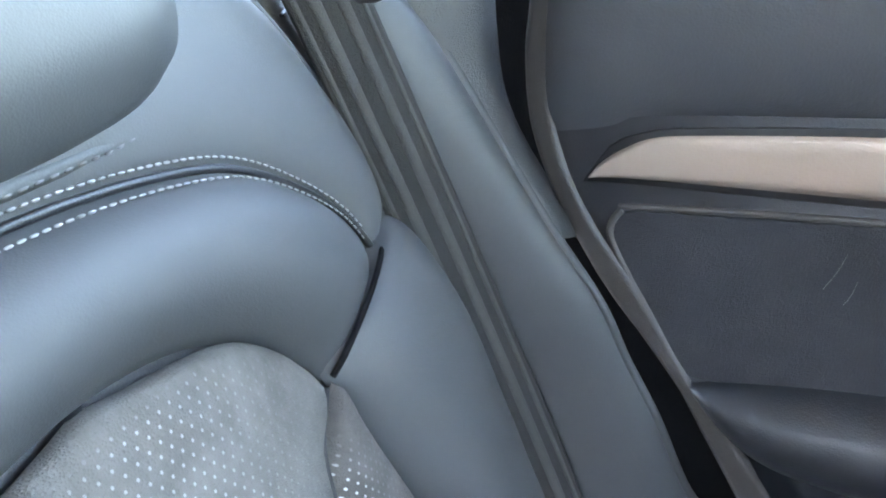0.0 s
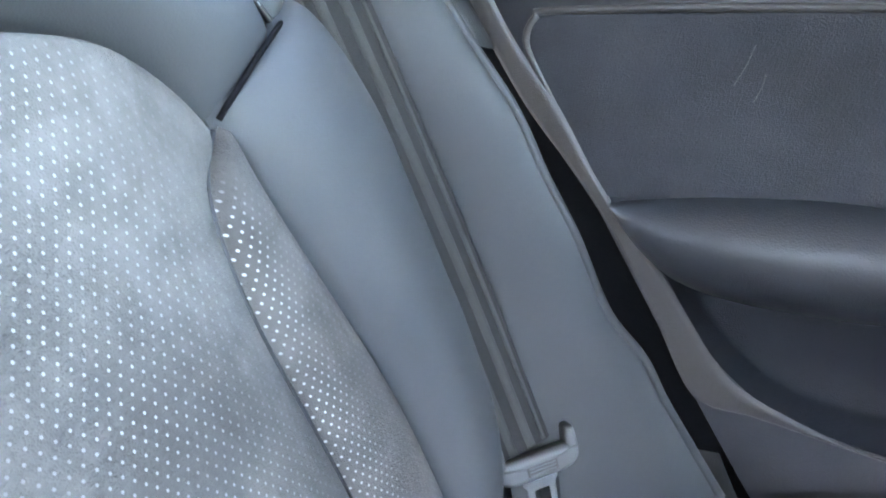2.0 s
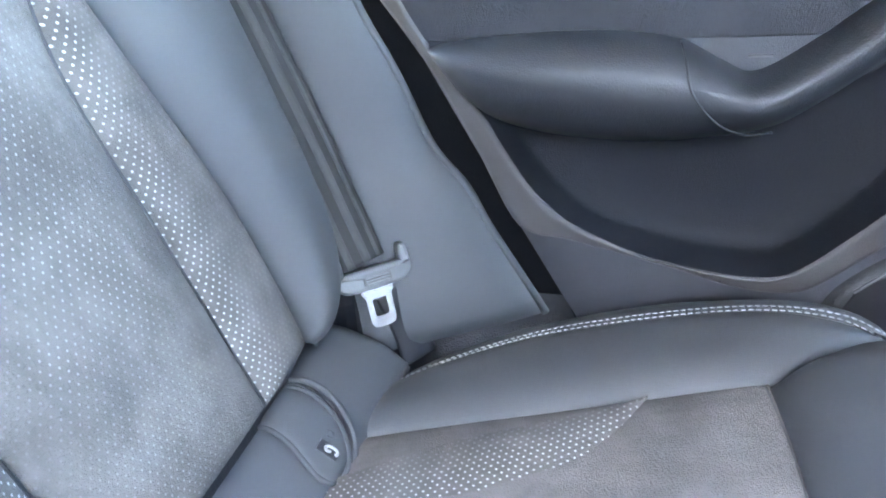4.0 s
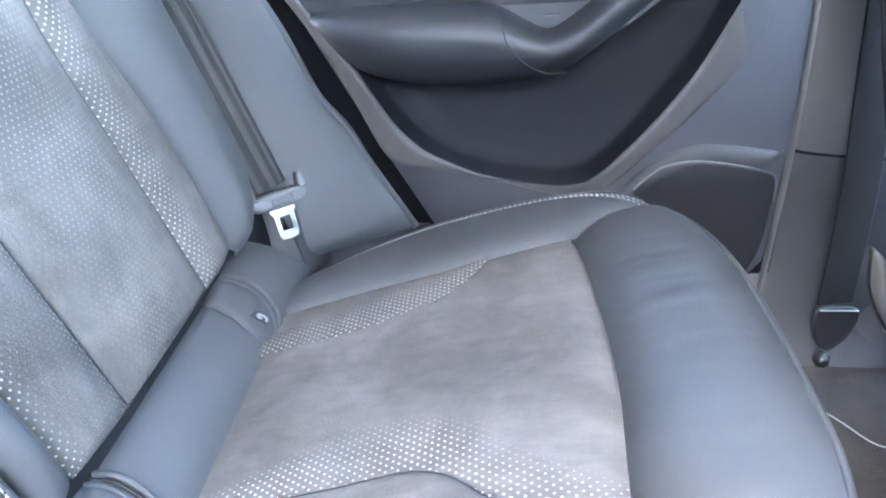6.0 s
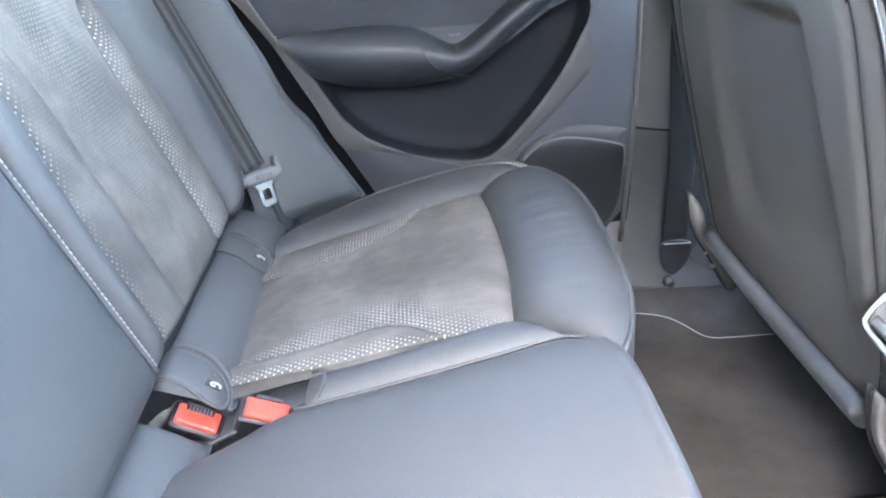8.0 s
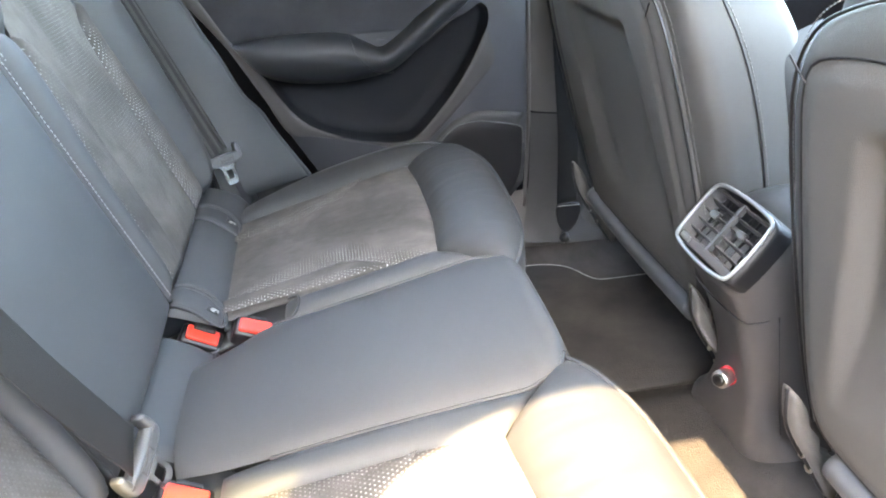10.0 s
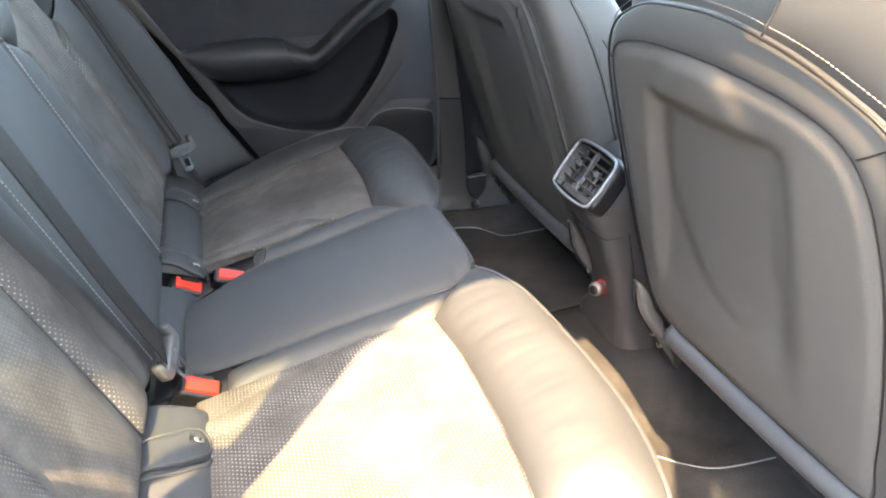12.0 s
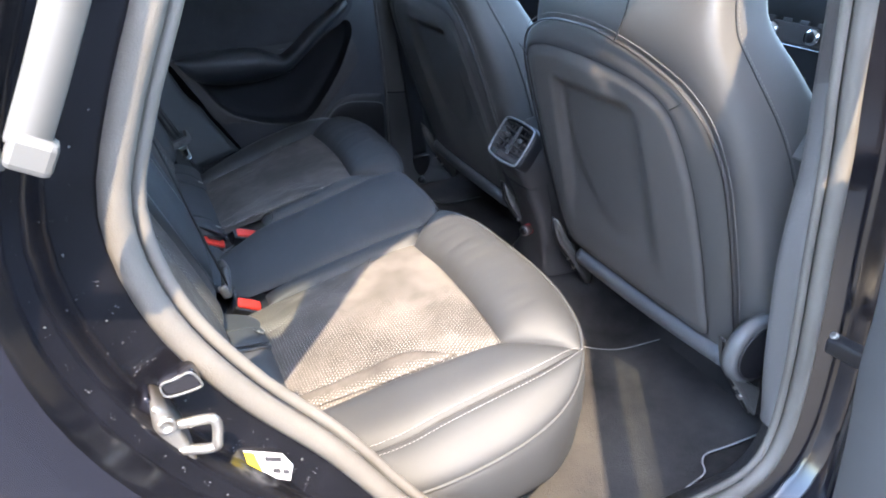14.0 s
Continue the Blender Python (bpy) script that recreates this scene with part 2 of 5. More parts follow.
# ---------------------------------------------------------------- mesh helpers
def smooth_line(pts, n, closed=False):
    """n points evenly spread along a smooth line through pts."""
    P = [Vector(p) for p in pts]
    k = len(P)
    fine = []
    spans = k if closed else k - 1
    for i in range(spans):
        a = P[(i - 1) % k] if closed or i > 0 else P[0] * 2 - P[1]
        b, c = P[i], P[(i + 1) % k]
        d = P[(i + 2) % k] if closed or i + 2 < k else P[-1] * 2 - P[-2]
        for j in range(16):
            t = j / 16
            fine.append(0.5 * (2 * b + (c - a) * t + (2 * a - 5 * b + 4 * c - d) * t * t + (3 * b - a - 3 * c + d) * t ** 3))
    fine.append(P[0].copy() if closed else P[-1].copy())
    acc = [0.0]
    for a, b in zip(fine, fine[1:]):
        acc.append(acc[-1] + (b - a).length)
    out, j = [], 0
    m = n if closed else n - 1
    for i in range(n):
        s = acc[-1] * i / m
        while j < len(acc) - 2 and acc[j + 1] < s:
            j += 1
        f = (s - acc[j]) / max(acc[j + 1] - acc[j], 1e-9)
        out.append(fine[j].lerp(fine[j + 1], min(max(f, 0), 1)))
    return out


def mesh_from(name, verts, faces, uvs=None, flat=False, dots=None):
    me = bpy.data.meshes.new(name)
    me.from_pydata([tuple(v) for v in verts], [], faces)
    if uvs:
        lay = me.uv_layers.new(name="UVMap")
        for lp in me.loops:
            lay.data[lp.index].uv = uvs[lp.vertex_index]
    if dots:
        me.attributes.new("dots", 'FLOAT', 'POINT').data.foreach_set("value", dots)
    if not flat:
        me.polygons.foreach_set("use_smooth", [True] * len(me.polygons))
    me.update()
    return me


def part(name, mesh, material, parent=None, label=""):
    """Links a mesh or bmesh as one object, under a thing or a part."""
    if isinstance(mesh, bmesh.types.BMesh):
        me = bpy.data.meshes.new(name)
        mesh.to_mesh(me)
        mesh.free()
        mesh = me
    if material and not mesh.materials:
        mesh.materials.append(material)
    ob = new(name, mesh)
    if parent is not None:
        ob.parent = parent
    if label:
        ob["label"] = label
    return ob


def thing(name, label, category, group="", kind="", at=(0, 0, 0)):
    ob = new(name)
    ob.location = at
    ob.empty_display_size = 0.05
    return tagged(ob, label, category, group, kind)


def patch(name, A, B, nu, nv, bulge, up, pw=2.6, endpw=8.0, rough=0.0, tuck=0.0, uvf=None, dots=None, crease=0.0):
    """A padded panel between two smooth lines; it swells by bulge along up, and dips into the seams at its edges.
    dots: how strongly its punched holes show, from the place and the part of its width."""
    a, b = smooth_line(A, nu), smooth_line(B, nu)
    up = Vector(up).normalized()
    verts, uvs, faces, holes = [], [], [], []
    run = 0.0
    for i in range(nu):
        if i:
            run += ((a[i] + b[i]) / 2 - (a[i - 1] + b[i - 1]) / 2).length
        e = 1 - abs(2 * i / (nu - 1) - 1) ** endpw if endpw else 1.0
        w = (b[i] - a[i]).length
        for j in range(nv):
            t = j / (nv - 1)
            h = (1 - abs(2 * t - 1) ** pw)
            h = h ** 0.75 * (0.15 + 0.85 * e ** 0.6 if endpw else 1)
            p = a[i].lerp(b[i], t) + up * (bulge * h - tuck * (1 - h))
            if rough:
                p += up * rough * h * (noise.noise(p * 9) + 0.5 * noise.noise(p * 27))
            if crease:
                p += up * crease * h * (max(0.0, noise.noise((p.x * 9, p.y * 34, 5))) - max(0.0, noise.noise((p.x * 12 + 3, p.y * 48, 9))))
            verts.append(p)
            uvs.append(uvf(p) if uvf else (run, t * w))
            if dots:
                holes.append(min(1.0, max(0.0, dots(p, t))))
    for i in range(nu - 1):
        for j in range(nv - 1):
            faces.append((i * nv + j, (i + 1) * nv + j, (i + 1) * nv + j + 1, i * nv + j + 1))
    me = mesh_from(name, verts, faces, uvs, dots=holes)
    mean = sum((Vector(p.normal) for p in me.polygons), Vector())
    if mean.dot(up) < 0:
        me.flip_normals()
    return me


def patch_row(A, B, t, n, bulge, up, pw=2.6, endpw=8.0, lift=0.0, lo=0.0, hi=1.0):
    """Points that run along a padded panel at the part t of its width."""
    k = 100
    a, b = smooth_line(A, k), smooth_line(B, k)
    up = Vector(up).normalized()
    out = []
    for i in range(k):
        if not lo <= i / (k - 1) <= hi:
            continue
        e = 1 - abs(2 * i / (k - 1) - 1) ** endpw if endpw else 1.0
        h = (1 - abs(2 * t - 1) ** pw) ** 0.75 * (0.15 + 0.85 * max(e, 0) ** 0.6 if endpw else 1)
        out.append(a[i].lerp(b[i], t) + up * (bulge * h + lift))
    return out[::max(1, len(out) // n)] + [out[-1]]


def tube(name, pts, r, n=60, sides=8, closed=False, flat=1.0, raw=False, taper=None):
    """A round cord along a smooth line (flat < 1 squashes it)."""
    line = [Vector(p) for p in pts] if raw else smooth_line(pts, n, closed)
    k = len(line)
    verts, faces = [], []
    nrm = None
    for i, p in enumerate(line):
        a = line[(i - 1) % k] if closed or i else line[0]
        b = line[(i + 1) % k] if closed or i < k - 1 else line[-1]
        d = (b - a).normalized()
        if nrm is None:
            nrm = d.cross(Vector((0, 0, 1)))
            if nrm.length < 0.1:
                nrm = d.cross(Vector((1, 0, 0)))
        nrm = (nrm - d * nrm.dot(d)).normalized()
        bi = d.cross(nrm)
        rr = r * (taper(i / (k - 1)) if taper else 1)
        for s in range(sides):
            an = 2 * math.pi * s / sides
            verts.append(p + nrm * rr * math.cos(an) + bi * rr * flat * math.sin(an))
    for i in range(k if closed else k - 1):
        for s in range(sides):
            j, s2 = (i + 1) % k, (s + 1) % sides
            faces.append((i * sides + s, i * sides + s2, j * sides + s2, j * sides + s))
    if not closed:
        faces.append(tuple(range(sides))[::-1])
        faces.append(tuple((k - 1) * sides + s for s in range(sides)))
    return mesh_from(name, verts, faces)


def strap(name, pts, width, thick, across, n=50, edge=True):
    """A flat strap along a smooth line; across: the direction of its width (one, or one per given point)."""
    line = smooth_line(pts, n)
    if isinstance(across[0], (int, float)):
        ac = [Vector(across).normalized()] * n
    else:
        ac = [v.normalized() for v in smooth_line(across, n)]
    verts, faces, uvs = [], [], []
    for i, p in enumerate(line):
        d = (line[min(i + 1, n - 1)] - line[max(i - 1, 0)]).normalized()
        w = (ac[i] - d * ac[i].dot(d)).normalized()
        h = d.cross(w)
        for a, b in ((-1, -.5), (-.92, .5), (.92, .5), (1, -.5), (.92, -1), (-.92, -1)):
            verts.append(p + w * a * width / 2 + h * b * thick)
            uvs.append((i * .01, a))
    for i in range(n - 1):
        for s in range(6):
            s2 = (s + 1) % 6
            faces.append((i * 6 + s, i * 6 + s2, i * 6 + 6 + s2, i * 6 + 6 + s))
    faces += [tuple(range(6))[::-1], tuple((n - 1) * 6 + s for s in range(6))]
    return mesh_from(name, verts, faces, uvs)


def stitches(name, pts, up, gap=0.0062, length=0.0044, r=0.0009, side=0.0):
    """A seam's visible thread: a row of short raised stitches on a smooth line."""
    rough_len = sum((Vector(b) - Vector(a)).length for a, b in zip(pts, pts[1:]))
    n = max(3, int(rough_len / gap))
    line = smooth_line(pts, n + 1)
    up = Vector(up).normalized()
    verts, faces = [], []
    for a, b in zip(line, line[1:]):
        d = (b - a).normalized()
        w = up.cross(d).normalized()
        m = (a + b) / 2 + w * side
        k = len(verts)
        for q, s in ((-0.5, 0.5), (-0.25, 1), (0.25, 1), (0.5, 0.5)):
            c = m + d * length * q
            verts += [c + w * r * s, c + up * r * s * 1.2, c - w * r * s, c - up * r * s * 0.6]
        for q in range(3):
            for s in range(4):
                s2 = (s + 1) % 4
                faces.append((k + q * 4 + s, k + q * 4 + s2, k + q * 4 + 4 + s2, k + q * 4 + 4 + s))
        faces += [(k + 3, k + 2, k + 1, k), (k + 12, k + 13, k + 14, k + 15)]
    return mesh_from(name, verts, faces)


def slab(name, outline, out, thick, bevel=0.004, n=64, raw=False, dish=0.0):
    """A plate with the smooth closed outline (3D points) that stands out by thick along out, with rounded rim; dish hollows (minus) or swells its face."""
    line = [Vector(p) for p in outline] if raw else smooth_line(outline, n, True)
    n = len(line)
    out = Vector(out).normalized()
    c = sum(line, Vector()) / n
    rings = [(0.0, 0.0), (0.0, thick - bevel), (0.3, thick - bevel * 0.3), (1.0, thick)]
    verts, faces = [], []
    span = [(p - c) for p in line]
    def inner(i, d):
        a, b = line[i - 1], line[(i + 1) % n]
        t = (b - a).normalized()
        w = out.cross(t)
        if w.dot(span[i]) > 0:
            w = -w
        return line[i] + w * d
    for f, h in rings:
        for i in range(n):
            verts.append(inner(i, f * bevel) + out * h)
    steps = 5
    for s in range(1, steps):
        f = 1 - s / steps
        for i in range(n):
            base = inner(i, bevel)
            verts.append(c + (base - c) * f + out * (thick + dish * (1 - f ** 2.2)))
    verts.append(c + out * (thick + dish))
    R = len(rings) + steps - 1
    for r in range(R - 1):
        for i in range(n):
            j = (i + 1) % n
            faces.append((r * n + i, r * n + j, r * n + n + j, r * n + n + i))
    for i in range(n):
        faces.append(((R - 1) * n + i, (R - 1) * n + (i + 1) % n, len(verts) - 1))
    faces.append(tuple(range(n))[::-1])
    me = mesh_from(name, verts, faces)
    bm = bmesh.new()
    bm.from_mesh(me)
    bmesh.ops.recalc_face_normals(bm, faces=bm.faces)
    bm.to_mesh(me)
    bm.free()
    return me


def box(size, bevel=0.003, m=None, seg=2):
    """A bevelled box as a bmesh; m places it."""
    bm = bmesh.new()
    bmesh.ops.create_cube(bm, size=1)
    bmesh.ops.scale(bm, vec=size, verts=bm.verts)
    if bevel:
        bmesh.ops.bevel(bm, geom=list(bm.edges), offset=min(bevel, min(size) * 0.45), segments=seg, profile=0.5, affect='EDGES')
    if m is not None:
        bmesh.ops.transform(bm, matrix=m, verts=bm.verts)
    for f in bm.faces:
        f.smooth = False
    return bm


def turned(profile, sides=24, m=None):
    """A turned body: profile of (radius, height) about z."""
    bm = bmesh.new()
    rings = []
    for r, h in profile:
        rings.append([bm.verts.new((r * math.cos(2 * math.pi * s / sides), r * math.sin(2 * math.pi * s / sides), h)) for s in range(sides)])
    for a, b in zip(rings, rings[1:]):
        for s in range(sides):
            bm.faces.new((a[s], a[(s + 1) % sides], b[(s + 1) % sides], b[s])).smooth = True
    bm.faces.new(rings[0][::-1])
    bm.faces.new(rings[-1])
    if m is not None:
        bmesh.ops.transform(bm, matrix=m, verts=bm.verts)
    return bm


def loft(name, loops, closed=True, cap=False):
    """A skin over rows of points of equal length."""
    n = len(loops[0])
    verts = [p for lp in loops for p in lp]
    faces = []
    for r in range(len(loops) - 1):
        for i in range(n if closed else n - 1):
            j = (i + 1) % n
            faces.append((r * n + i, r * n + j, r * n + n + j, r * n + n + i))
    if cap:
        faces.append(tuple(range(n))[::-1])
        faces.append(tuple((len(loops) - 1) * n + i for i in range(n)))
    return mesh_from(name, verts, faces)

# ---------------------------------------------------------------- the car's shell
def C(x, y, d=0.0):
    """A place on the sloping plane of the rear cushions, d above it."""
    return Vector((x - 0.215 * d, y, 0.195 + 0.22 * x + 0.977 * d))


def Bk(y, z, d=0.0):
    """A place on the leaning plane of the rear backrests, d in front of it."""
    return Vector((-0.026 - 0.363 * (z - 0.254) + 0.94 * d, y, z + 0.34 * d))


CUP, BUP = Vector((-0.215, 0, 0.977)), Vector((0.94, 0, 0.342))
FLOOR_Z = -0.04

# ground outside, one wide sheet
gm = mesh_from("ground", [(-3000, -3000, -0.42), (3000, -3000, -0.42), (3000, 3000, -0.42), (-3000, 3000, -0.42)], [(0, 1, 2, 3)], flat=True)
tagged(part("ground", gm, ASPHALT), "pale paved ground outside the open car door", "ground", kind="structure")

# plain wall added out of view; it shapes the light at the open door
wb = box((14, 0.3, 2.9), 0.02, pose(0, -4.4, 1.03))
tagged(part("wall_unseen", wb, WALL_RENDER), "plain rendered wall added out of view beside the car", "wall", kind="structure")

# footwell floor with tunnel
def floor_height(x, y):
    h = FLOOR_Z - 0.006
    tun = max(0.0, 1 - (abs(y) / 0.17) ** 4)
    h += 0.065 * tun ** 0.8
    if x > 0.80:
        h += 0.10 * min(1, (x - 0.80) / 0.12) ** 1.5
    if x < 0.26:
        h += 0.15 * min(1, (0.26 - x) / 0.10) ** 1.6
    if abs(y) > 0.60:
        h += 0.05 * min(1, (abs(y) - 0.60) / 0.08) ** 1.8
    return h


fx = [i * 0.02 - 0.44 for i in range(100)]
fy = [-0.68 + j * 0.02 for j in range(74)]
fv = [(x, y, floor_height(x, y) + 0.0015 * noise.noise((x * 9, y * 9, 0))) for x in fx for y in fy]
ff = [(i * 74 + j, i * 74 + 74 + j, i * 74 + 75 + j, i * 74 + 1 + j) for i in range(99) for j in range(73)]
tagged(part("floor", mesh_from("floor", fv, ff), CARPET), "dark grey carpeted car floor, dusty and worn", "floor", kind="structure")

# opening of a rear door, in x and z, seen along y
OPENING = [(0.105, 0.262), (0.038, 0.378), (-0.030, 0.475), (-0.075, 0.565), (-0.088, 0.650), (-0.066, 0.722), (-0.030, 0.80), (0.022, 0.92), (0.072, 1.05), (0.122, 1.15), (0.20, 1.215), (0.30, 1.245), (0.43, 1.268),
           (0.54, 1.25), (0.575, 1.15), (0.592, 1.02), (0.622, 0.80), (0.643, 0.64), (0.659, 0.545), (0.672, 0.414), (0.684, 0.311), (0.693, 0.20), (0.690, 0.10), (0.66, 0.040), (0.58, 0.022), (0.40, 0.022), (0.28, 0.045), (0.19, 0.13)]


def ring(off, y, n=150):
    """The opening's outline, widened by off, at y."""
    base = smooth_line([(x, 0, z) for x, z in OPENING], n, True)
    out = []
    for i, p in enumerate(base):
        t = (base[(i + 1) % n] - base[i - 1]).normalized()
        w = Vector((-t.z, 0, t.x))
        c = p - Vector((0.27, 0, 0.55))
        if w.dot(c) < 0:
            w = -w
        q = p + w * off
        out.append(Vector((q.x, y, q.z)))
    return out


def body_side(sy, prefix):
    """One flank of the car round its rear door opening: trimmed inside, painted steel outside."""
    rows = [(0.034, -0.655), (0.012, -0.665), (0.004, -0.690), (0.004, -0.702)]
    inner = part("wall_" + prefix, loft("wall", [ring(o, y * -sy) for o, y in rows]), PLASTIC)
    tagged(inner, "dark grained plastic trim round a rear door opening", "wall", kind="structure")
    n = 150
    rows = [(0.004, -0.702), (0.020, -0.704), (0.034, -0.712), (0.048, -0.715), (0.054, -0.720), (0.0565, -0.728), (0.060, -0.746), (0.064, -0.754), (0.072, -0.757), (0.076, -0.764), (0.079, -0.786), (0.082, -0.795)]
    outer = part("wall_" + prefix + "_outer", loft("wall", [ring(o, y * -sy) for o, y in rows]), PAINT_DUSTY)
    tagged(outer, "black painted steel door shut, dusty, with pressed steps", "body panel", kind="structure")
    # body skin beyond the door shut; windows are left open above the waist
    loops = [ring(o, y * -sy) for o, y in [(0.082, -0.795), (0.090, -0.798), (0.10, -0.802), (0.115, -0.808), (0.13, -0.812)] + [(0.13 + 0.015 * k, -0.815) for k in range(1, 16)] + [(0.9, -0.80)]]
    # the flank ends at the sill, the roof edge, the tail and the front wing
    loops = [[Vector((min(max(p.x, -0.78), 1.70), p.y, min(max(p.z, -0.20), 1.335))) for p in lp] for lp in loops]
    verts = [p for lp in loops for p in lp]
    base = ring(0.12, 0)
    faces = []
    for r in range(len(loops) - 1):
        for i in range(n):
            j = (i + 1) % n
            b = base[i]
            c = (loops[r][i] + loops[r + 1][j]) / 2
            if (0.97 < c.z < 1.29 and -0.25 < c.x < -0.040 + (c.z - 1.25) * 0.24 + 0.03) or (0.86 < c.z < 1.16 and c.x > 0.74):
                continue
            faces.append((r * n + i, r * n + j, r * n + n + j, r * n + n + i))
    skin = part("wall_" + prefix + "_skin", mesh_from("wall", verts, faces), PAINT)
    tagged(skin, "glossy black painted car body side", "body panel", kind="structure")
    seal = thing("door_seal", "grey rubber seal running round the rear door opening", "seal")
    part("bulb", tube("bulb", ring(0.010, -0.704 * -sy), 0.0115, closed=True, raw=True, sides=10), RUBBER, seal)
    part("lip", tube("lip", ring(-0.006, -0.694 * -sy), 0.0058, closed=True, raw=True, sides=8), RUBBER, seal)
    return seal


body_side(-1, "near")

# roof, tail and front closing the cabin
roof = [[Vector((x, y, 1.37 - 0.05 * abs(y / 0.7) ** 4 - 0.05 * ((x - 0.6) / 1.3) ** 2)) for y in np.linspace(-0.70, 0.70, 15)] for x in np.linspace(-0.75, 1.38, 28)]
tagged(part("ceiling", loft("ceiling", roof, closed=False), HEADLINER), "pale grey cloth headliner of the car", "ceiling", kind="structure")
roofskin = [[Vector((x, y, 1.405 - 0.04 * abs(y / 0.7) ** 4 - 0.05 * ((x - 0.6) / 1.3) ** 2)) for y in np.linspace(-0.825, 0.825, 19)] for x in np.linspace(-0.79, 1.38, 28)]
tagged(part("roof_skin", loft("roof_skin", roofskin, closed=False), PAINT), "black painted car roof", "roof", kind="structure")
bt = box((0.05, 1.36, 1.26), 0.01, pose(-0.46, 0, 0.70))
tagged(part("wall_rear", bt, PLASTIC), "dark luggage space behind the rear seats", "wall", kind="structure")
def pane(name, rows, material, label):
    """A single-curved sheet of glass, or of trim, through rows of corner points, 4 mm thick."""
    me = loft(name, [smooth_line(r, 14) for r in rows], closed=False)
    ob = tagged(part(name, me, material), label, "car window", kind="structure")
    so = ob.modifiers.new("thickness", 'SOLIDIFY')
    so.thickness = .004
    return ob


pane("window_front", [[(1.38, y, 1.32 - .04 * abs(y / .68) ** 3) for y in (-.66, -.3, .3, .66)], [(1.58, y, 1.00) for y in (-.70, -.3, .3, .70)], [(1.76, y, .68) for y in (-.72, -.3, .3, .72)]], CLEAR, "tinted windscreen above the dashboard")
pane("window_far_rear", [[(x, .715, .79) for x in (-.08, .1, .35, .575)], [(x + .05, .700, 1.06) for x in (-.06, .1, .35, .50)], [(x + .12, .670, 1.30) for x in (-.04, .1, .30, .40)]], CLEAR, "tinted window of the closed rear door")
pane("window_far_front", [[(x, .715, .79) for x in (.72, 1.0, 1.4, 1.72)], [(x, .700, 1.06) for x in (.69, 1.0, 1.3, 1.54)], [(x, .670, 1.30) for x in (.66, .9, 1.2, 1.38)]], CLEAR, "lightly tinted front side window")
pane("window_near_front", [[(x, -.80, .84) for x in (.74, 1.0, 1.4, 1.66)], [(x, -.78, 1.02) for x in (.73, 1.0, 1.3, 1.56)], [(x, -.75, 1.20) for x in (.72, .9, 1.2, 1.46)]], CLEAR, "lightly tinted front side window on the open side")
for nm, lo, mid_, hi in (("wall_pillar_centre", (.575, .72), (.55, .69), (.52, .66)),):
    tagged(part(nm, loft(nm, [[Vector((x, y, z)) for x in np.linspace(a, b, 8)] for (a, b), y, z in ((lo, .712, .79), (mid_, .697, 1.06), (hi, .667, 1.33))], closed=False), PLASTIC_GREY), "grey plastic roof pillar trim on the closed side", "pillar", kind="structure")

# ---------------------------------------------------------------- rear seats
def my(pts, sy):
    return [Vector((p[0], p[1] * sy, p[2])) for p in pts]


RIM = [C(.012, .560, -.050), C(.06, .600, -.045), C(.14, .636, -.040), C(.24, .650, -.036), C(.32, .642, -.033), C(.375, .615, -.026), C(.412, .575, -.018), C(.437, .525, -.012), C(.451, .455, -.007), C(.455, .38, -.004), C(.452, .28, -.002), C(.447, .20, -.002), C(.437, .150, -.003), C(.425, .118, -.003), C(.412, .096, -.004)]
CREST = [C(.010, .525, -.014), C(.07, .556, -.010), C(.14, .578, -.004), C(.20, .583, .002), C(.28, .588, .004), C(.34, .589, .001), C(.385, .582, -.006), C(.414, .572, -.017)]
INS_OUT = [C(.022, .452), C(.10, .463), C(.17, .470), C(.25, .486), C(.324, .502)]
INS_FRONT = [C(.324, .502), C(.331, .44), C(.334, .37), C(.334, .28), C(.324, .182)]
INS_IN = [C(.022, .176), C(.10, .168), C(.17, .165), C(.255, .171), C(.324, .182)]
SEAM_IN = [C(.012, .118, -.004), C(.10, .118), C(.20, .121), C(.30, .127), C(.36, .131), C(.378, .125), C(.397, .120, -.001), C(.412, .096, -.004)]
STRIP_OUT_UP = [C(.030, .404), C(.062, .419), C(.106, .439), C(.177, .461), C(.249, .484)]
STRIP_OUT_LOW = [C(.030, .376), C(.092, .386), C(.142, .396), C(.191, .414), C(.225, .446), C(.249, .484)]
WAVE = [C(.030, .200), C(.051, .203), C(.099, .203), C(.147, .207), C(.184, .212), C(.208, .209), C(.226, .199), C(.243, .183), C(.262, .166)]
WAVE_FOOT = [C(.030, .172), C(.06, .170), C(.10, .169), C(.15, .166), C(.184, .166), C(.21, .167), C(.226, .1665), C(.244, .1655), C(.262, .165)]


def ease(t):
    t = min(1.0, max(0.0, t))
    return t * t * (3 - 2 * t)


def across(pts, sy):
    """The insert's seams, as they lie on the far seat, or carried over to the other side of the near seat's insert."""
    return my(pts, 1) if sy > 0 else [Vector((p[0], -(.617 + .16 * p[0] - p[1]), p[2])) for p in pts]


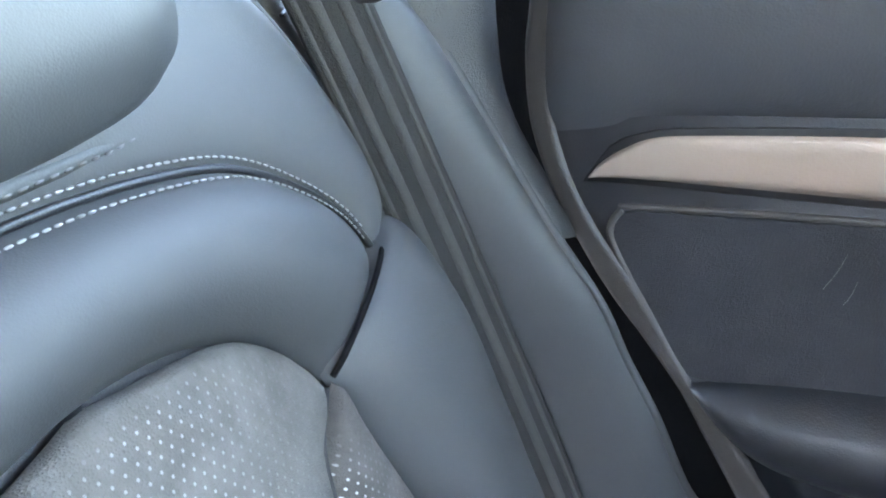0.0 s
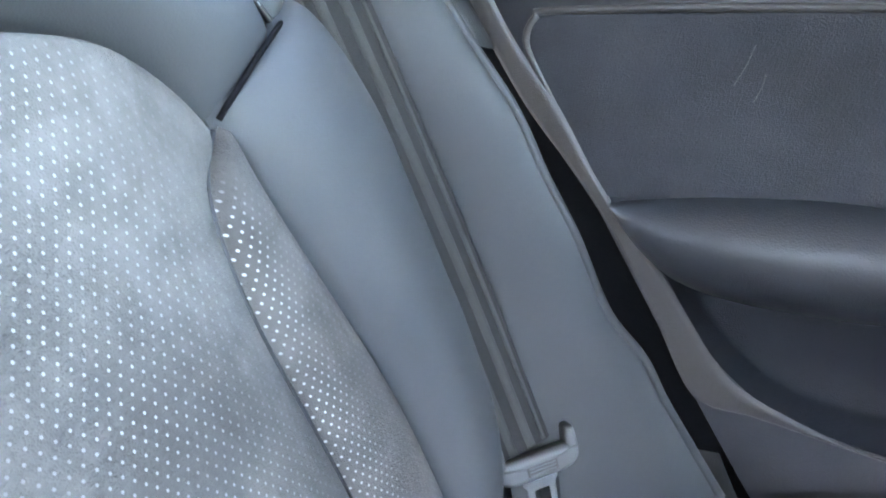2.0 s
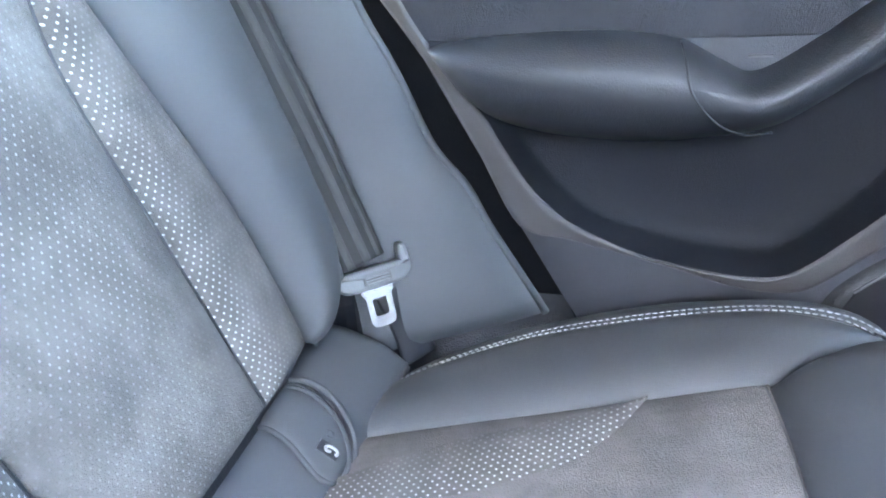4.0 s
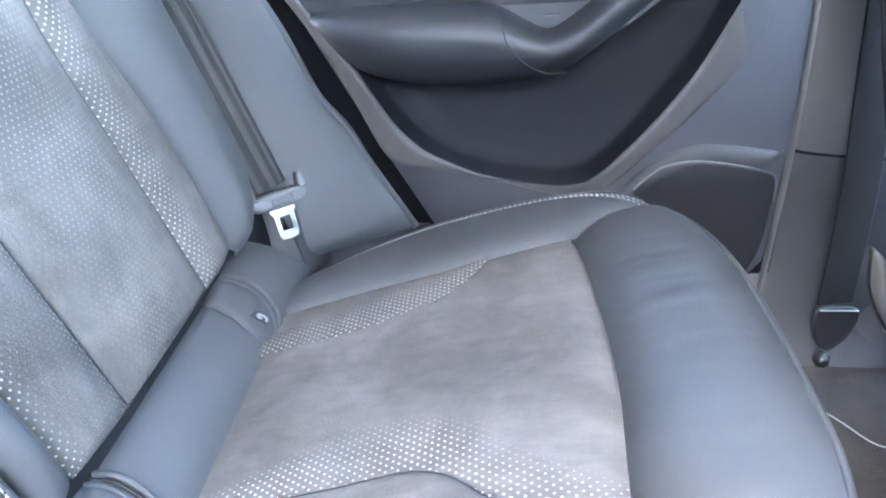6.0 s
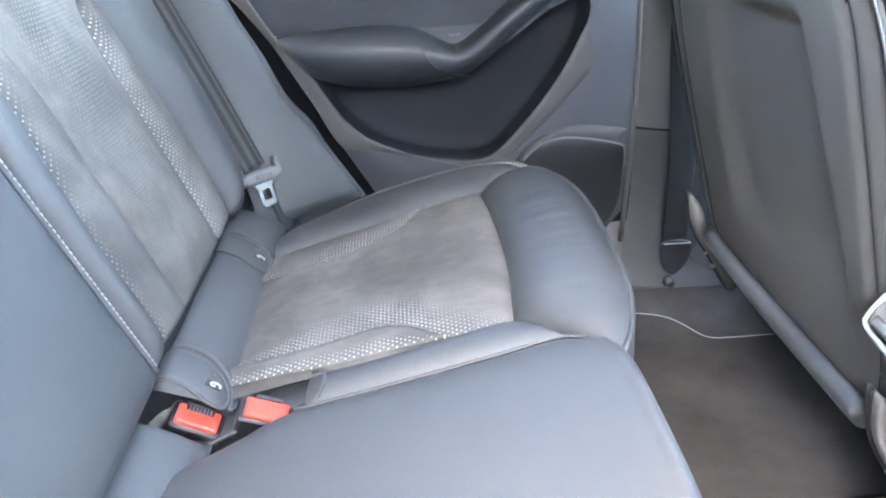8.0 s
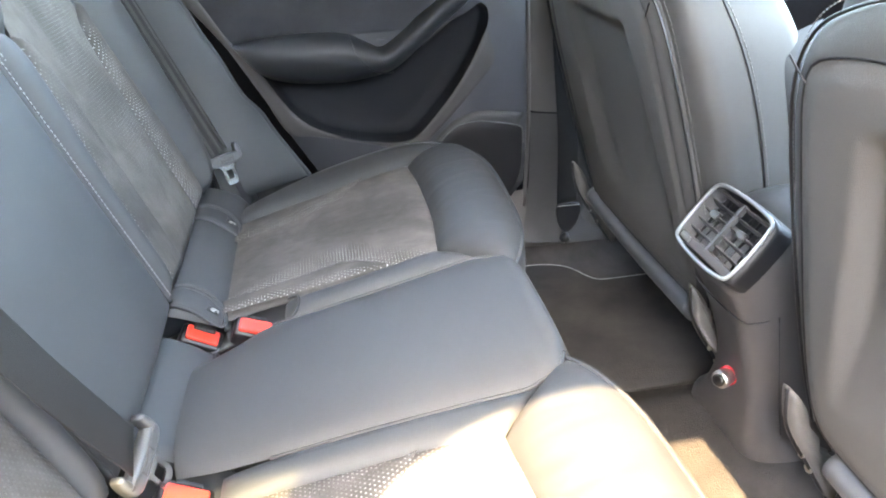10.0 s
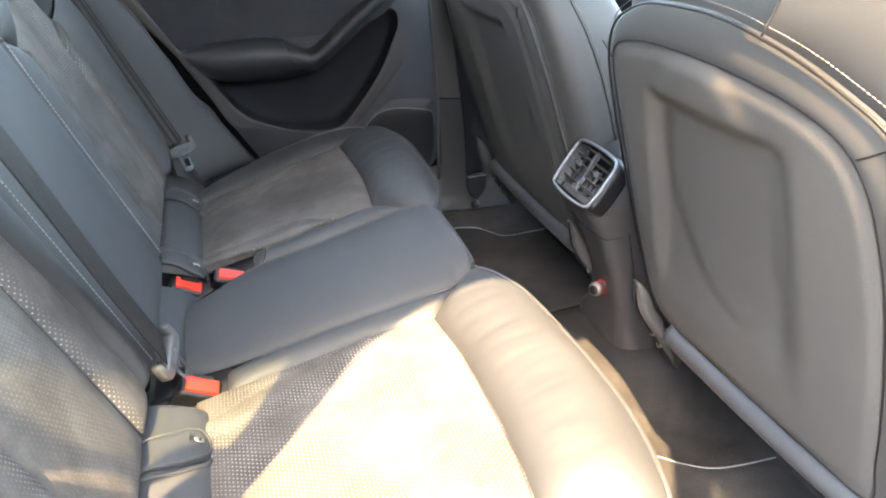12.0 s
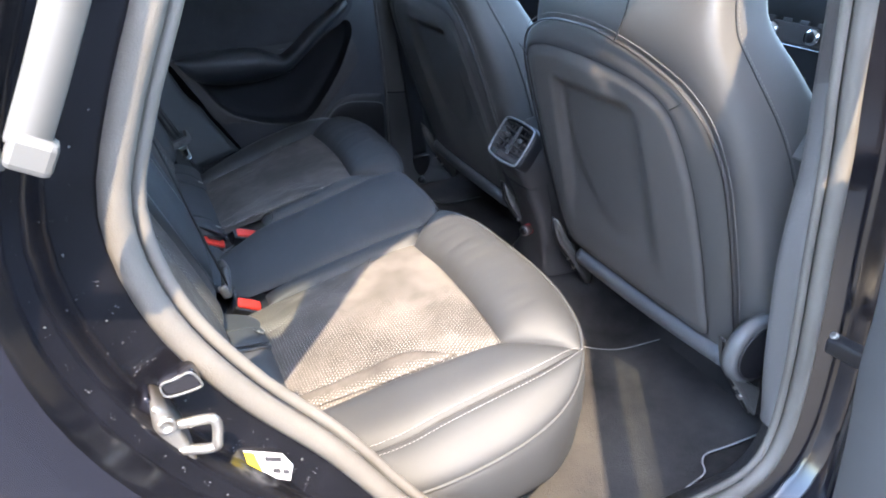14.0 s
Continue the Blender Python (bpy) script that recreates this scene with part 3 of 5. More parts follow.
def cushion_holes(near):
    """How strongly the holes show: above the wavy seam and in a row at the inner edge; on the near seat over the whole
    insert.
    """
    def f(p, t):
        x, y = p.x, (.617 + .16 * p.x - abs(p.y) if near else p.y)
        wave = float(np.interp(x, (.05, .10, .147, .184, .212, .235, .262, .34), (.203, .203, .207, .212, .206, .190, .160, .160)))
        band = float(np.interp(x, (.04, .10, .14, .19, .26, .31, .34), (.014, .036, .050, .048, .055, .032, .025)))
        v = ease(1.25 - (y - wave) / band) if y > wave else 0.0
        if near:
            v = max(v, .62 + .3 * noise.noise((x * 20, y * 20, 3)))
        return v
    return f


def skirt(name, rim, depth, inset):
    n = 90
    top = smooth_line(rim, n)
    c = sum(top, Vector()) / n
    loops = []
    for f, d in ((0.0, 0.0), (-0.25, 0.05), (-0.45, 0.22), (-0.35, 0.5), (0.25, 0.9), (0.6, 1.0), (3.0, 1.02)):
        row = []
        for i, p in enumerate(top):
            t = top[min(i + 1, n - 1)] - top[max(i - 1, 0)]
            w = Vector((-t.y, t.x, 0)).normalized()
            if w.dot(c - p) < 0:
                w = -w
            row.append(p + w * inset * f - Vector((0, 0, (p.z - depth) * d)))
        loops.append(row)
    return loft(name, loops, closed=False)


def seat_cushion(sy, label):
    th = thing("rear_seat_cushion", label, "car seat", group="rear seat cushions")
    def P(name, A, B, nu, nv, bulge, mat, lab="", **kw):
        return part(name, patch(name, my(A, sy), my(B, sy), nu, nv, bulge, CUP, **kw), mat, th, lab)
    flat_uv = lambda p: (p.x, p.y)
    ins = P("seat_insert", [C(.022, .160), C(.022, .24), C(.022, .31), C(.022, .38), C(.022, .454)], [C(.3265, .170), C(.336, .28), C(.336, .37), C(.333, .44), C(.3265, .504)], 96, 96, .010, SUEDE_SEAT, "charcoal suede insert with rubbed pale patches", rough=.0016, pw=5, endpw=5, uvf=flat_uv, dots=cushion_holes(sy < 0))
    P("outer_bolster", INS_OUT, CREST, 60, 26, .016, LEATHER, "", rough=.0012, pw=3, tuck=.003)
    side_up = Vector((0, sy * .75, .66))
    part("side_panel", patch("side_panel", my(CREST, sy), my(RIM[:6] + [C(.414, .572, -.018)], sy), 60, 14, .012, side_up, rough=.0006, endpw=10), LEATHER, th)
    P("front_bolster", [p - CUP * .003 for p in INS_FRONT], [C(.414, .572, -.018)] + RIM[7:], 150, 50, .030, LEATHER, "", rough=.0022, tuck=.003, crease=.0022)
    P("inner_bolster", [C(.118 if sy > 0 else .062, .167), C(.17, .165), C(.255, .171), C(.324, .182)], [C(.118 if sy > 0 else .062, .119), C(.20, .121), C(.30, .127), C(.36, .131), C(.380, .124)], 60, 18, .013, LEATHER, "", rough=.0008, tuck=.003)
    # strips of coarse holes sewn into the insert
    lift = CUP * .0092
    part("perforated_strip", patch("perforated_strip", [p + lift for p in across(STRIP_OUT_UP, sy)], [p + lift for p in across(STRIP_OUT_LOW, sy)], 70, 14, .0016, CUP, endpw=0, uvf=flat_uv, dots=lambda p, t: .15 + .95 * ease(t * 1.3)), SUEDE_STRIP, th, "strip of suede with rows of pale holes")
    part("lower_panel", patch("lower_panel", [p + lift for p in across(WAVE, sy)], [p + lift for p in across(WAVE_FOOT, sy)], 90, 20, .0034, CUP, pw=4, endpw=0, uvf=flat_uv, dots=lambda p, t: ease((t - .52) / .2)), SUEDE_SEAT, th, "plain suede panel below a wavy seam")
    part("wave_seam", tube("wave_seam", [p + CUP * .0092 for p in across(WAVE, sy)], .0011, n=80), PLASTIC_BLACK, th)
    # black cords draw the shade in the creases along the insert's seams
    for seam in (INS_OUT, INS_FRONT, INS_IN[1:]):
        part("insert_seam_shade", tube("insert_seam_shade", [p - CUP * .0006 for p in my(seam, sy)], .0017, n=60), PLASTIC_BLACK, th)
    part("skirt", skirt("skirt", my(RIM, sy), .118, .012), LEATHER, th)
    part("piping", tube("piping", my(RIM, sy), .0030, n=110), LEATHER, th, "sewn leather edge cord")
    for rowpts in (patch_row(INS_OUT, CREST, .945, 14, .016, CUP, pw=3, lift=.0008, lo=.02), patch_row(CREST, RIM[:6] + [C(.414, .572, -.018)], .07, 14, .012, Vector((0, .75, .66)), endpw=10, lift=.0008, lo=.02)):
        part("edge_stitching", stitches("edge_stitching", my(rowpts, sy), CUP, gap=.0056, length=.0042, r=.0007), THREAD, th, "pale grey twin stitching")
    part("crest_seam", tube("crest_seam", my(CREST, sy), .0012, n=70), PLASTIC_BLACK, th)
    low = [Vector((p.x * .985 + .003, p.y * .985, .128)) for p in my(RIM, sy)]
    part("skirt_stitching", stitches("skirt_stitching", low[2:], (0, sy, 0), gap=.006, r=.0008), THREAD, th)
    # foam core under the panels
    core = [[p + Vector((0, 0, -.02)) for p in smooth_line(my(RIM, sy) + my(SEAM_IN[::-1], sy), 80, True)]]
    core = [[Vector((p.x * .97, p.y * .97 + .008 * sy, p.z)) for p in core[0]]]
    core.append([Vector((p.x, p.y, .14)) for p in core[0]])
    part("foam_core", loft("foam_core", core, cap=True), PLASTIC_BLACK, th)
    return th


seat_cushion(1, "black leather rear seat cushion with charcoal suede insert, in shade")
seat_cushion(-1, "black leather rear seat cushion with suede insert beside the open door")

mid = thing("middle_seat_cushion", "smooth black leather middle seat cushion between the two suede seats", "car seat", group="rear seat cushions")
MX = (.015, .06, .11, .20, .30, .36, .380, .398, .412)
ML = (.073, .092, .116, .119, .125, .130, .124, .118, .094)
MR = (.106, .114, .117, .119, .125, .130, .124, .118, .094)
drop = [(.425, .095, .262), (.431, .098, .225), (.433, .100, .18), (.430, .100, .125)]
part("seat_panel", patch("seat_panel", [C(x, y, .002) for x, y in zip(MX, ML)] + [Vector(p) for p in drop], [C(x, -y, .002) for x, y in zip(MX, MR)] + [Vector((x, -y, z)) for x, y, z in drop], 130, 34, .018, CUP, rough=.0012, pw=3.6, endpw=0), LEATHER, mid)
part("front_seam", stitches("front_seam", [Vector((.4345, y, .140)) for y in (.09, .03, -.03, -.09)], (1, 0, 0), gap=.006, r=.0008), THREAD, mid)
for s in (1, -1):
    part("seam_cord", tube("seam_cord", [C(x, s * (y + .002), .003) for x, y in zip(MX[2:], ML[2:])], .0020, n=60), LEATHER, mid)

# padded roll between cushions and backrests, with the child-seat anchor covers
ROLL_UP = Vector((.35, 0, .94)).normalized()


def roll_pt(y, t, lift=0.0):
    """A place on the roll: t from the backrest (0) to the cushion (1)."""
    h = (1 - abs(2 * t - 1) ** 2.6) ** .75
    return Vector((-.045 + .085 * t, y, .232 - .034 * t)) + ROLL_UP * (.020 * h + lift)


for sy in (1, -1):
    roll = thing("seat_base_roll", "black leather roll where cushion and backrest meet", "seat trim", group="seat base rolls")
    ys = (.152 if sy > 0 else .186, .22, .30, .40, .50, .56)
    part("roll", patch("roll", [Vector((-.045, sy * y, .232)) for y in ys], [Vector((.040, sy * y, .198)) for y in ys], 90, 24, .020, ROLL_UP, rough=.0008, endpw=24), LEATHER, roll)
    part("roll_edge", tube("roll_edge", [Vector((.041, sy * y, .197)) for y in (.156, .25, .35, .50, .555)], .0024, n=50), LEATHER, roll)
    for off in ((0.0, -.262) if sy > 0 else (0.0, -.158)):
        cov = thing("anchor_cover", "black leather tab over a child-seat anchor, with a small steel stud", "anchor cover", group="child-seat anchor covers")
        def R(y, t, lift):
            p = roll_pt(y + off, t, lift)
            return Vector((p.x, p.y * sy, p.z))
        far_edge = ((.461, .06), (.4605, .25), (.457, .45), (.449, .65), (.437, .82), (.424, .92))
        near_edge = ((.417, .06), (.414, .25), (.408, .45), (.400, .62), (.395, .78), (.400, .90))
        part("flap", patch("flap", [R(y, t, .0012) for y, t in far_edge], [R(y, t, .0012) for y, t in near_edge], 40, 18, .0042, ROLL_UP, pw=5, endpw=12), LEATHER, cov)
        loop = list(far_edge) + [(.412, .945)] + list(near_edge[::-1])
        part("flap_ridge", tube("flap_ridge", [R(y, t, .0022) for y, t in loop], .0021, n=90), LEATHER, cov)
        part("recess_rim", tube("recess_rim", [R(y, t, .0008) for y, t in ((.472, .06), (.4715, .28), (.468, .48), (.459, .68), (.446, .86), (.428, .965), (.408, .985))], .0030, n=70), LEATHER, cov)
        part("flap_crease", tube("flap_crease", [R(y, t, .0006) for y, t in ((.4665, .06), (.466, .28), (.4625, .48), (.454, .67), (.4415, .84), (.426, .945))], .0016, n=70), PLASTIC_BLACK, cov)
        c = R(.417, .745, .0050)
        ux, uy = (R(.417, .80, .005) - R(.417, .69, .005)).normalized(), Vector((0, sy, 0))
        uz = ux.cross(uy) * sy
        part("pocket", slab("pocket", [c + ux * a + uy * b for a, b in ((-.0085, -.0050), (-.0085, .0050), (.0085, .0048), (.0085, -.0048))], uz, .0012, .0005, raw=True), PLASTIC_BLACK, cov)
        part("stud", tube("stud", [c + uz * .0014 + ux * a + uy * b for a, b in ((.0065, -.002), (.0072, .001), (.004, .0028), (-.001, .0022), (-.0028, -.0004), (-.0010, -.0022), (.002, -.0010))], .0012, n=40), STEEL, cov, "small bright steel hook")
        part("arrow_mark", tube("arrow_mark", [c + uz * .0002 + ux * a + uy * b for a, b in ((-.006, .010), (-.001, .012), (-.003, .016), (-.008, .015))], .0008, n=24), LEATHER, cov)

rollm = thing("seat_base_roll", "black leather roll behind the middle cushion", "seat trim", group="seat base rolls")
part("roll", patch("roll", [Vector((-.045, y, .232)) for y in (-.085, -.05, 0, .06, .108)], [Vector((.026, y, .192)) for y in (-.085, -.05, 0, .06, .108)], 30, 14, .012, (.35, 0, .94), endpw=20), LEATHER, rollm)
part("roll_base", box((.07, .26, .03), .008, pose(-.005, 0, .175)), PLASTIC_BLACK, rollm)

# ------------------------------------------------ backrests
CY = .345
S_LINE = [(.427, .252), (.427, .33), (.427, .406), (.426, .470), (.430, .512), (.441, .546), (.464, .568)]
O_LINE = [(.500, .256), (.504, .32), (.502, .39), (.487, .475), (.467, .570)]
ARCH = [(.467, .570), (.450, .598), (.425, .618), (.390, .632), (CY, .637)]
UPPER = [(.556, .601), (.540, .632), (.510, .660), (.468, .684), (.41, .696), (CY, .700)]


def mirror(pts):
    return [(2 * CY - y, z) for y, z in pts]


def back_holes(p, t):
    """Open in the middle of the insert, rubbed shut towards its side seams, and none in the last rows under the arch."""
    off = abs(abs(p.y) - CY)
    top = float(np.interp(off, (0, .045, .08, .105, .122), (.637, .632, .618, .598, .570)))
    return (.08 + .55 * ease((.085 - off) / .075)) * (.55 + .45 * ease((p.z - .30) / .15)) * ease((top - p.z - .002) / .008)


def backrest(sy, label, head):
    th = thing("rear_backrest", label, "car seat", group="rear backrests")
    def W(pts, d=0.0):
        return [Vector((p.x, p.y * sy, p.z)) for p in (Bk(y, z, d) for y, z in pts)]
    def P(name, A, B, nu, nv, bulge, mat, lab="", **kw):
        return part(name, patch(name, A, B, nu, nv, bulge, BUP, **kw), mat, th, lab)
    back_uv = lambda p: (p.z * 1.064, p.y)
    left = S_LINE[:-1] + [(.462, .570), (.425, .618), (CY + .004, .637)]
    P("back_insert", W(mirror(left)), W(left), 90, 80, .012, SUEDE, "charcoal suede insert with fine holes, brushed unevenly", rough=.0018, pw=3.0, endpw=14, uvf=back_uv, dots=back_holes)
    P("perforated_strip", W(S_LINE, .001), W(O_LINE, .001), 70, 20, .011, SUEDE_STRIP, "strip of suede with rows of pale holes", endpw=30, uvf=back_uv, dots=lambda p, t: (1.0 - .9 * ease((t - .06) / .45)) * ease((.556 - p.z) / .03))
    P("perforated_strip", W(mirror(S_LINE), .001), W(mirror(O_LINE), .001), 70, 20, .011, SUEDE_STRIP, "strip of suede with rows of pale holes", endpw=30, uvf=back_uv, dots=lambda p, t: .10 + .9 * ease(abs(2 * t - 1) * 2.2 - 1.2))
    part("strip_seam", tube("strip_seam", W(S_LINE, .0005), .0017, n=60), PLASTIC_BLACK, th)
    part("strip_seam", tube("strip_seam", W(mirror(S_LINE), .0005), .0017, n=60), PLASTIC_BLACK, th)
    P("outer_bolster", W(O_LINE + [(.472, .578)]), W([(.515, .243), (.572, .275), (.612, .331), (.622, .43), (.624, .54), (.600, .626)], -.004), 90, 32, .034, LEATHER, "", rough=.0012, endpw=9, tuck=.003)
    P("inner_bolster", W(mirror(O_LINE)), W([(.158, .246), (.156, .33), (.156, .42), (.158, .50), (.160, .60)], -.002), 70, 22, .018, LEATHER, "", rough=.001, tuck=.003)
    arch = ARCH + mirror(ARCH)[::-1][1:]
    upper = UPPER + mirror(UPPER)[::-1][1:]
    P("upper_pad", W(arch), W(upper), 110, 36, .028, LEATHER, "", rough=.001, pw=2.3, endpw=7, tuck=.005)
    shoulder = [(.600, .626), (.588, .68), (.572, .72), (.552, .755), (.50, .80), (CY, .815), (.19, .80), (.16, .755), (.158, .70), (.157, .66), (.156, .60)]
    P("shoulder", W(upper), W(shoulder, -.006), 90, 24, .014, LEATHER, "", rough=.001, endpw=16)
    part("arch_groove", tube("arch_groove", W(upper, .0015), .0024, n=90), PLASTIC_BLACK, th)
    for rowpts in (patch_row(W(arch), W(upper), .915, 24, .028, BUP, pw=2.3, endpw=7, lift=-.0004), patch_row(W(upper), W(shoulder, -.006), .040, 24, .014, BUP, endpw=16, lift=.0008)):
        part("arch_stitching", stitches("arch_stitching", rowpts[1:-1], BUP, gap=.0048, length=.0034, r=.00065), THREAD, th, "pale grey twin stitching over the arch")
    swell = [math.sin(math.pi * k / 14) ** .6 for k in range(15)]
    seam = [Bk(.467 + .091 * k / 14 - .002 * h, .572 + .032 * k / 14 + .0062 * h, .0045 + .0125 * h) for k, h in enumerate(swell)]
    seam = [Vector((p.x, p.y * sy, p.z)) for p in seam]
    part("bolster_seam", tube("bolster_seam", seam, .0018, n=60), DEEP_BLACK, th)
    edge = [(.515, .243), (.572, .275), (.612, .331), (.622, .43), (.624, .54), (.600, .626), (.588, .68), (.572, .72), (.552, .755)]
    part("edge_cord", tube("edge_cord", W(edge, -.004), .0026, n=80), LEATHER, th)
    part("side_roll", tube("side_roll", W([(.560, .82), (.584, .76), (.603, .705), (.620, .655), (.630, .60), (.634, .53)], -.020), .012, n=60, sides=14), PLASTIC_GREY, th, "dark grained roll behind the leather edge")
    part("roll_joint", tube("roll_joint", W([(.582, .742), (.592, .745), (.602, .742)], -.0085), .0014, n=14), PLASTIC_BLACK, th)
    outl = [(.50, .245), (.60, .32), (.615, .54), (.59, .65), (.54, .76), (CY, .80), (.19, .78), (.165, .60), (.165, .25)]
    part("frame", slab("frame", W(outl, -.075), BUP, .070, .01), PLASTIC_BLACK, th)
    inner_st = [(.170, .26), (.168, .40), (.166, .55), (.168, .66)]
    part("inner_stitching", stitches("inner_stitching", W(inner_st, .0065), BUP, gap=.006, length=.0042, r=.0008), THREAD, th)
    return th


backrest(1, "black leather rear backrest with arched suede insert and pale stitching", True)
backrest(-1, "black leather rear backrest with suede insert, sun falling across it", False)

mb = thing("middle_backrest", "plain black leather middle backrest, its edge highlights set in pale stitches", "car seat", group="rear backrests")
part("back_panel", patch("back_panel", [Bk(.152, z) for z in (.246, .34, .45, .56, .68, .79)], [Bk(-.152, z) for z in (.246, .34, .45, .56, .68, .79)], 60, 34, .020, BUP, rough=.0012, pw=4, endpw=18), LEATHER, mb)
part("frame", slab("frame", [Bk(y, z, -.075) for y, z in ((.148, .25), (.148, .78), (-.148, .78), (-.148, .25))], BUP, .07, .006, raw=True), PLASTIC_BLACK, mb)
for s in (1, -1):
    # pale stitches stand in for the light that the leather piping catches
    part("edge_stitching", stitches("edge_stitching", [Bk(s * .1425, z, .0125) for z in (.26, .4, .55, .7, .78)], BUP, gap=.0056, length=.0042, r=.0008), THREAD, mb, "pale grey stitches in place of light on the leather edge")
    part("edge_cord", tube("edge_cord", [Bk(s * .150, z, .004) for z in (.25, .4, .55, .7, .79)], .003, n=50), LEATHER, mb)

# headrest over the shaded seat
hr = thing("headrest", "padded black leather headrest with stitched lower seam", "headrest")
half = [(0, .710), (.05, .712), (.09, .718), (.114, .731), (.128, .755), (.132, .79), (.130, .88), (.120, .93), (.09, .952), (.04, .958)]
hout = [Bk(CY + y, z, -.035) for y, z in half] + [Bk(CY - y, z, -.035) for y, z in half[:0:-1]]
part("pad", slab("pad", hout, BUP, .070, .034, n=120, dish=.006), LEATHER_MAT, hr)
sl = [Bk(CY + e * y, z - .002, .004) for e, y, z in ((-1, .127, .730), (-1, .115, .723), (-1, .101, .718), (-1, .075, .714), (-1, .04, .713), (1, .0, .7125), (1, .046, .713), (1, .075, .714), (1, .101, .718), (1, .115, .723), (1, .127, .731))]
part("base_collar", tube("base_collar", sl, .0042, n=60), LEATHER_MAT, hr)
part("collar_stitching", stitches("collar_stitching", [p + BUP * .0036 - Vector((0, 0, .0022)) for p in sl], BUP, gap=.0064, length=.0044, r=.0012), THREAD_DARK, hr)
for y in (.29, .40):
    part("post", tube("post", [Bk(y, .68, -.02), Bk(y, .76, 0)], .006, n=6), CHROME, hr)
# ---------------------------------------------------------------- far side: seat side pad, door, pillar
DY = .685


def D(x, z, d=0.0):
    """A place on the far door's inner face, d out of it into the cabin."""
    return Vector((x, DY - d, z))


IN = Vector((0, -1, 0))
REAR_EDGE = [(-.079, .80), (-.083, .735), (-.087, .700), (-.083, .652), (-.066, .602), (-.031, .537), (.034, .446), (.081, .360), (.123, .282), (.170, .200), (.23, .10)]


def side_pad(sy, label):
    pad = thing("side_pad", label, "side trim", group="seat side pads")
    A = [Vector((-.200, .585, .80)), Vector((-.178, .600, .70)), Vector((-.148, .612, .60)), Vector((-.100, .618, .48)), Vector((-.050, .606, .36)), Vector((-.015, .580, .262)), Vector((.0, .56, .20))]
    B = [Vector((-.190, .650, .765)), Vector((-.149, .652, .708)), Vector((-.081, .652, .596)), Vector((-.039, .652, .533)), Vector((-.012, .652, .486)), Vector((.013, .652, .438)), Vector((.041, .652, .374)), Vector((.071, .652, .336)), Vector((.094, .652, .292)), Vector((.146, .652, .206))]
    B = [p + Vector((.012 if p.z > .5 else .007, 0, 0)) for p in B]
    if sy < 0:                       # tucked behind the door seal on this side
        B = [p + Vector((-.035, .012, -.02)) for p in B]
    part("pad", patch("pad", my(A, sy), my(B, sy), 70, 26, .016, (.75, -.6 * sy, .25), rough=.0012, pw=2.4, endpw=20), LEATHER_MAT, pad)
    part("pad_edge", tube("pad_edge", my(B, sy), .0045, n=80), LEATHER_MAT, pad)
    part("pad_foot", box((.12, .095, .15), .02, pose(-.075, .622 * sy, .185), 3), PLASTIC_BLACK, pad)
    return pad


side_pad(1, "black vinyl side pad between backrest and closed door")
side_pad(-1, "black vinyl side pad between backrest and open doorway")

# sheet behind the gap, coloured near-black to stand in for its shade
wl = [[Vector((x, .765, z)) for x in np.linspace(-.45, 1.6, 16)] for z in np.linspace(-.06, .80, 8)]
tagged(part("wall_far", loft("wall_far", wl, closed=False), DEEP_BLACK), "near-black sheet behind the closed door, for the shade in the gap", "wall", kind="structure")
# parcel side trim above the pad
pt = thing("pillar_trim", "dark grained plastic trim of the rear roof pillar", "trim")
part("lower_trim", patch("lower_trim", [Vector((-.20, .585, .78)), Vector((-.23, .60, .86)), Vector((-.26, .60, 1.0))], [Vector((-.118, .684, .735)), Vector((-.120, .680, .82)), Vector((-.09, .66, 1.0))], 30, 20, .012, (.5, -.8, .1)), PLASTIC, pt)
part("mid_trim", patch("mid_trim", [Vector((-.205, .60, .785)), Vector((-.17, .62, .73)), Vector((-.12, .655, .665)), Vector((-.055, .660, .575))], [Vector((-.110, .692, .79)), Vector((-.110, .690, .72)), Vector((-.098, .690, .655)), Vector((-.045, .692, .565))], 30, 16, .006, (.6, -.75, .1)), PLASTIC, pt)
part("joint", tube("joint", [Vector((-.178, .612, .752)), Vector((-.145, .640, .748)), Vector((-.118, .678, .752))], .0022, n=24), PLASTIC_BLACK, pt)

door = thing("rear_door", "closed rear car door with dark trim, pale metal inlay and armrest", "car door")
outl = [D(x, z, -.004) for x, z in REAR_EDGE] + [D(.36, .085, -.004), D(.56, .09, -.004), D(.596, .14, -.004), D(.600, .29, -.004), D(.590, .50, -.004), D(.575, .72, -.004), D(.56, .80, -.004)]
part("upper_pad", patch("upper_pad", [D(x, z) for x, z in ((-.080, .640), (-.03, .648), (.0, .657), (.15, .661), (.35, .662), (.572, .66))], [D(x, z) for x, z in ((-.074, .795), (.0, .80), (.15, .80), (.35, .80), (.555, .80))], 60, 20, .022, IN, pw=2.2, endpw=20), DOOR_TOP, door, "soft dark upper door pad")
trim = [D(x, z, .003) for x, z in ((-.041, .616), (-.034, .627), (-.020, .638), (0, .6475), (.033, .651), (.13, .655), (.30, .657), (.50, .655), (.545, .640), (.548, .615), (.53, .605), (.30, .608), (.14, .612), (.05, .6145), (-.02, .6165))]
part("inlay_groove", slab("inlay_groove", [D(p.x + (-.005 if p.x < 0 else 0), p.z + (.004 if p.z > .63 else -.004), .003) for p in trim], IN, .0025, .001, n=110), PLASTIC_BLACK, door)
inlay_top = [D(x, z, .004) for x, z in ((-.041, .6167), (-.034, .627), (-.020, .638), (0, .6475), (.033, .651), (.13, .655), (.30, .657), (.50, .655), (.545, .640))]
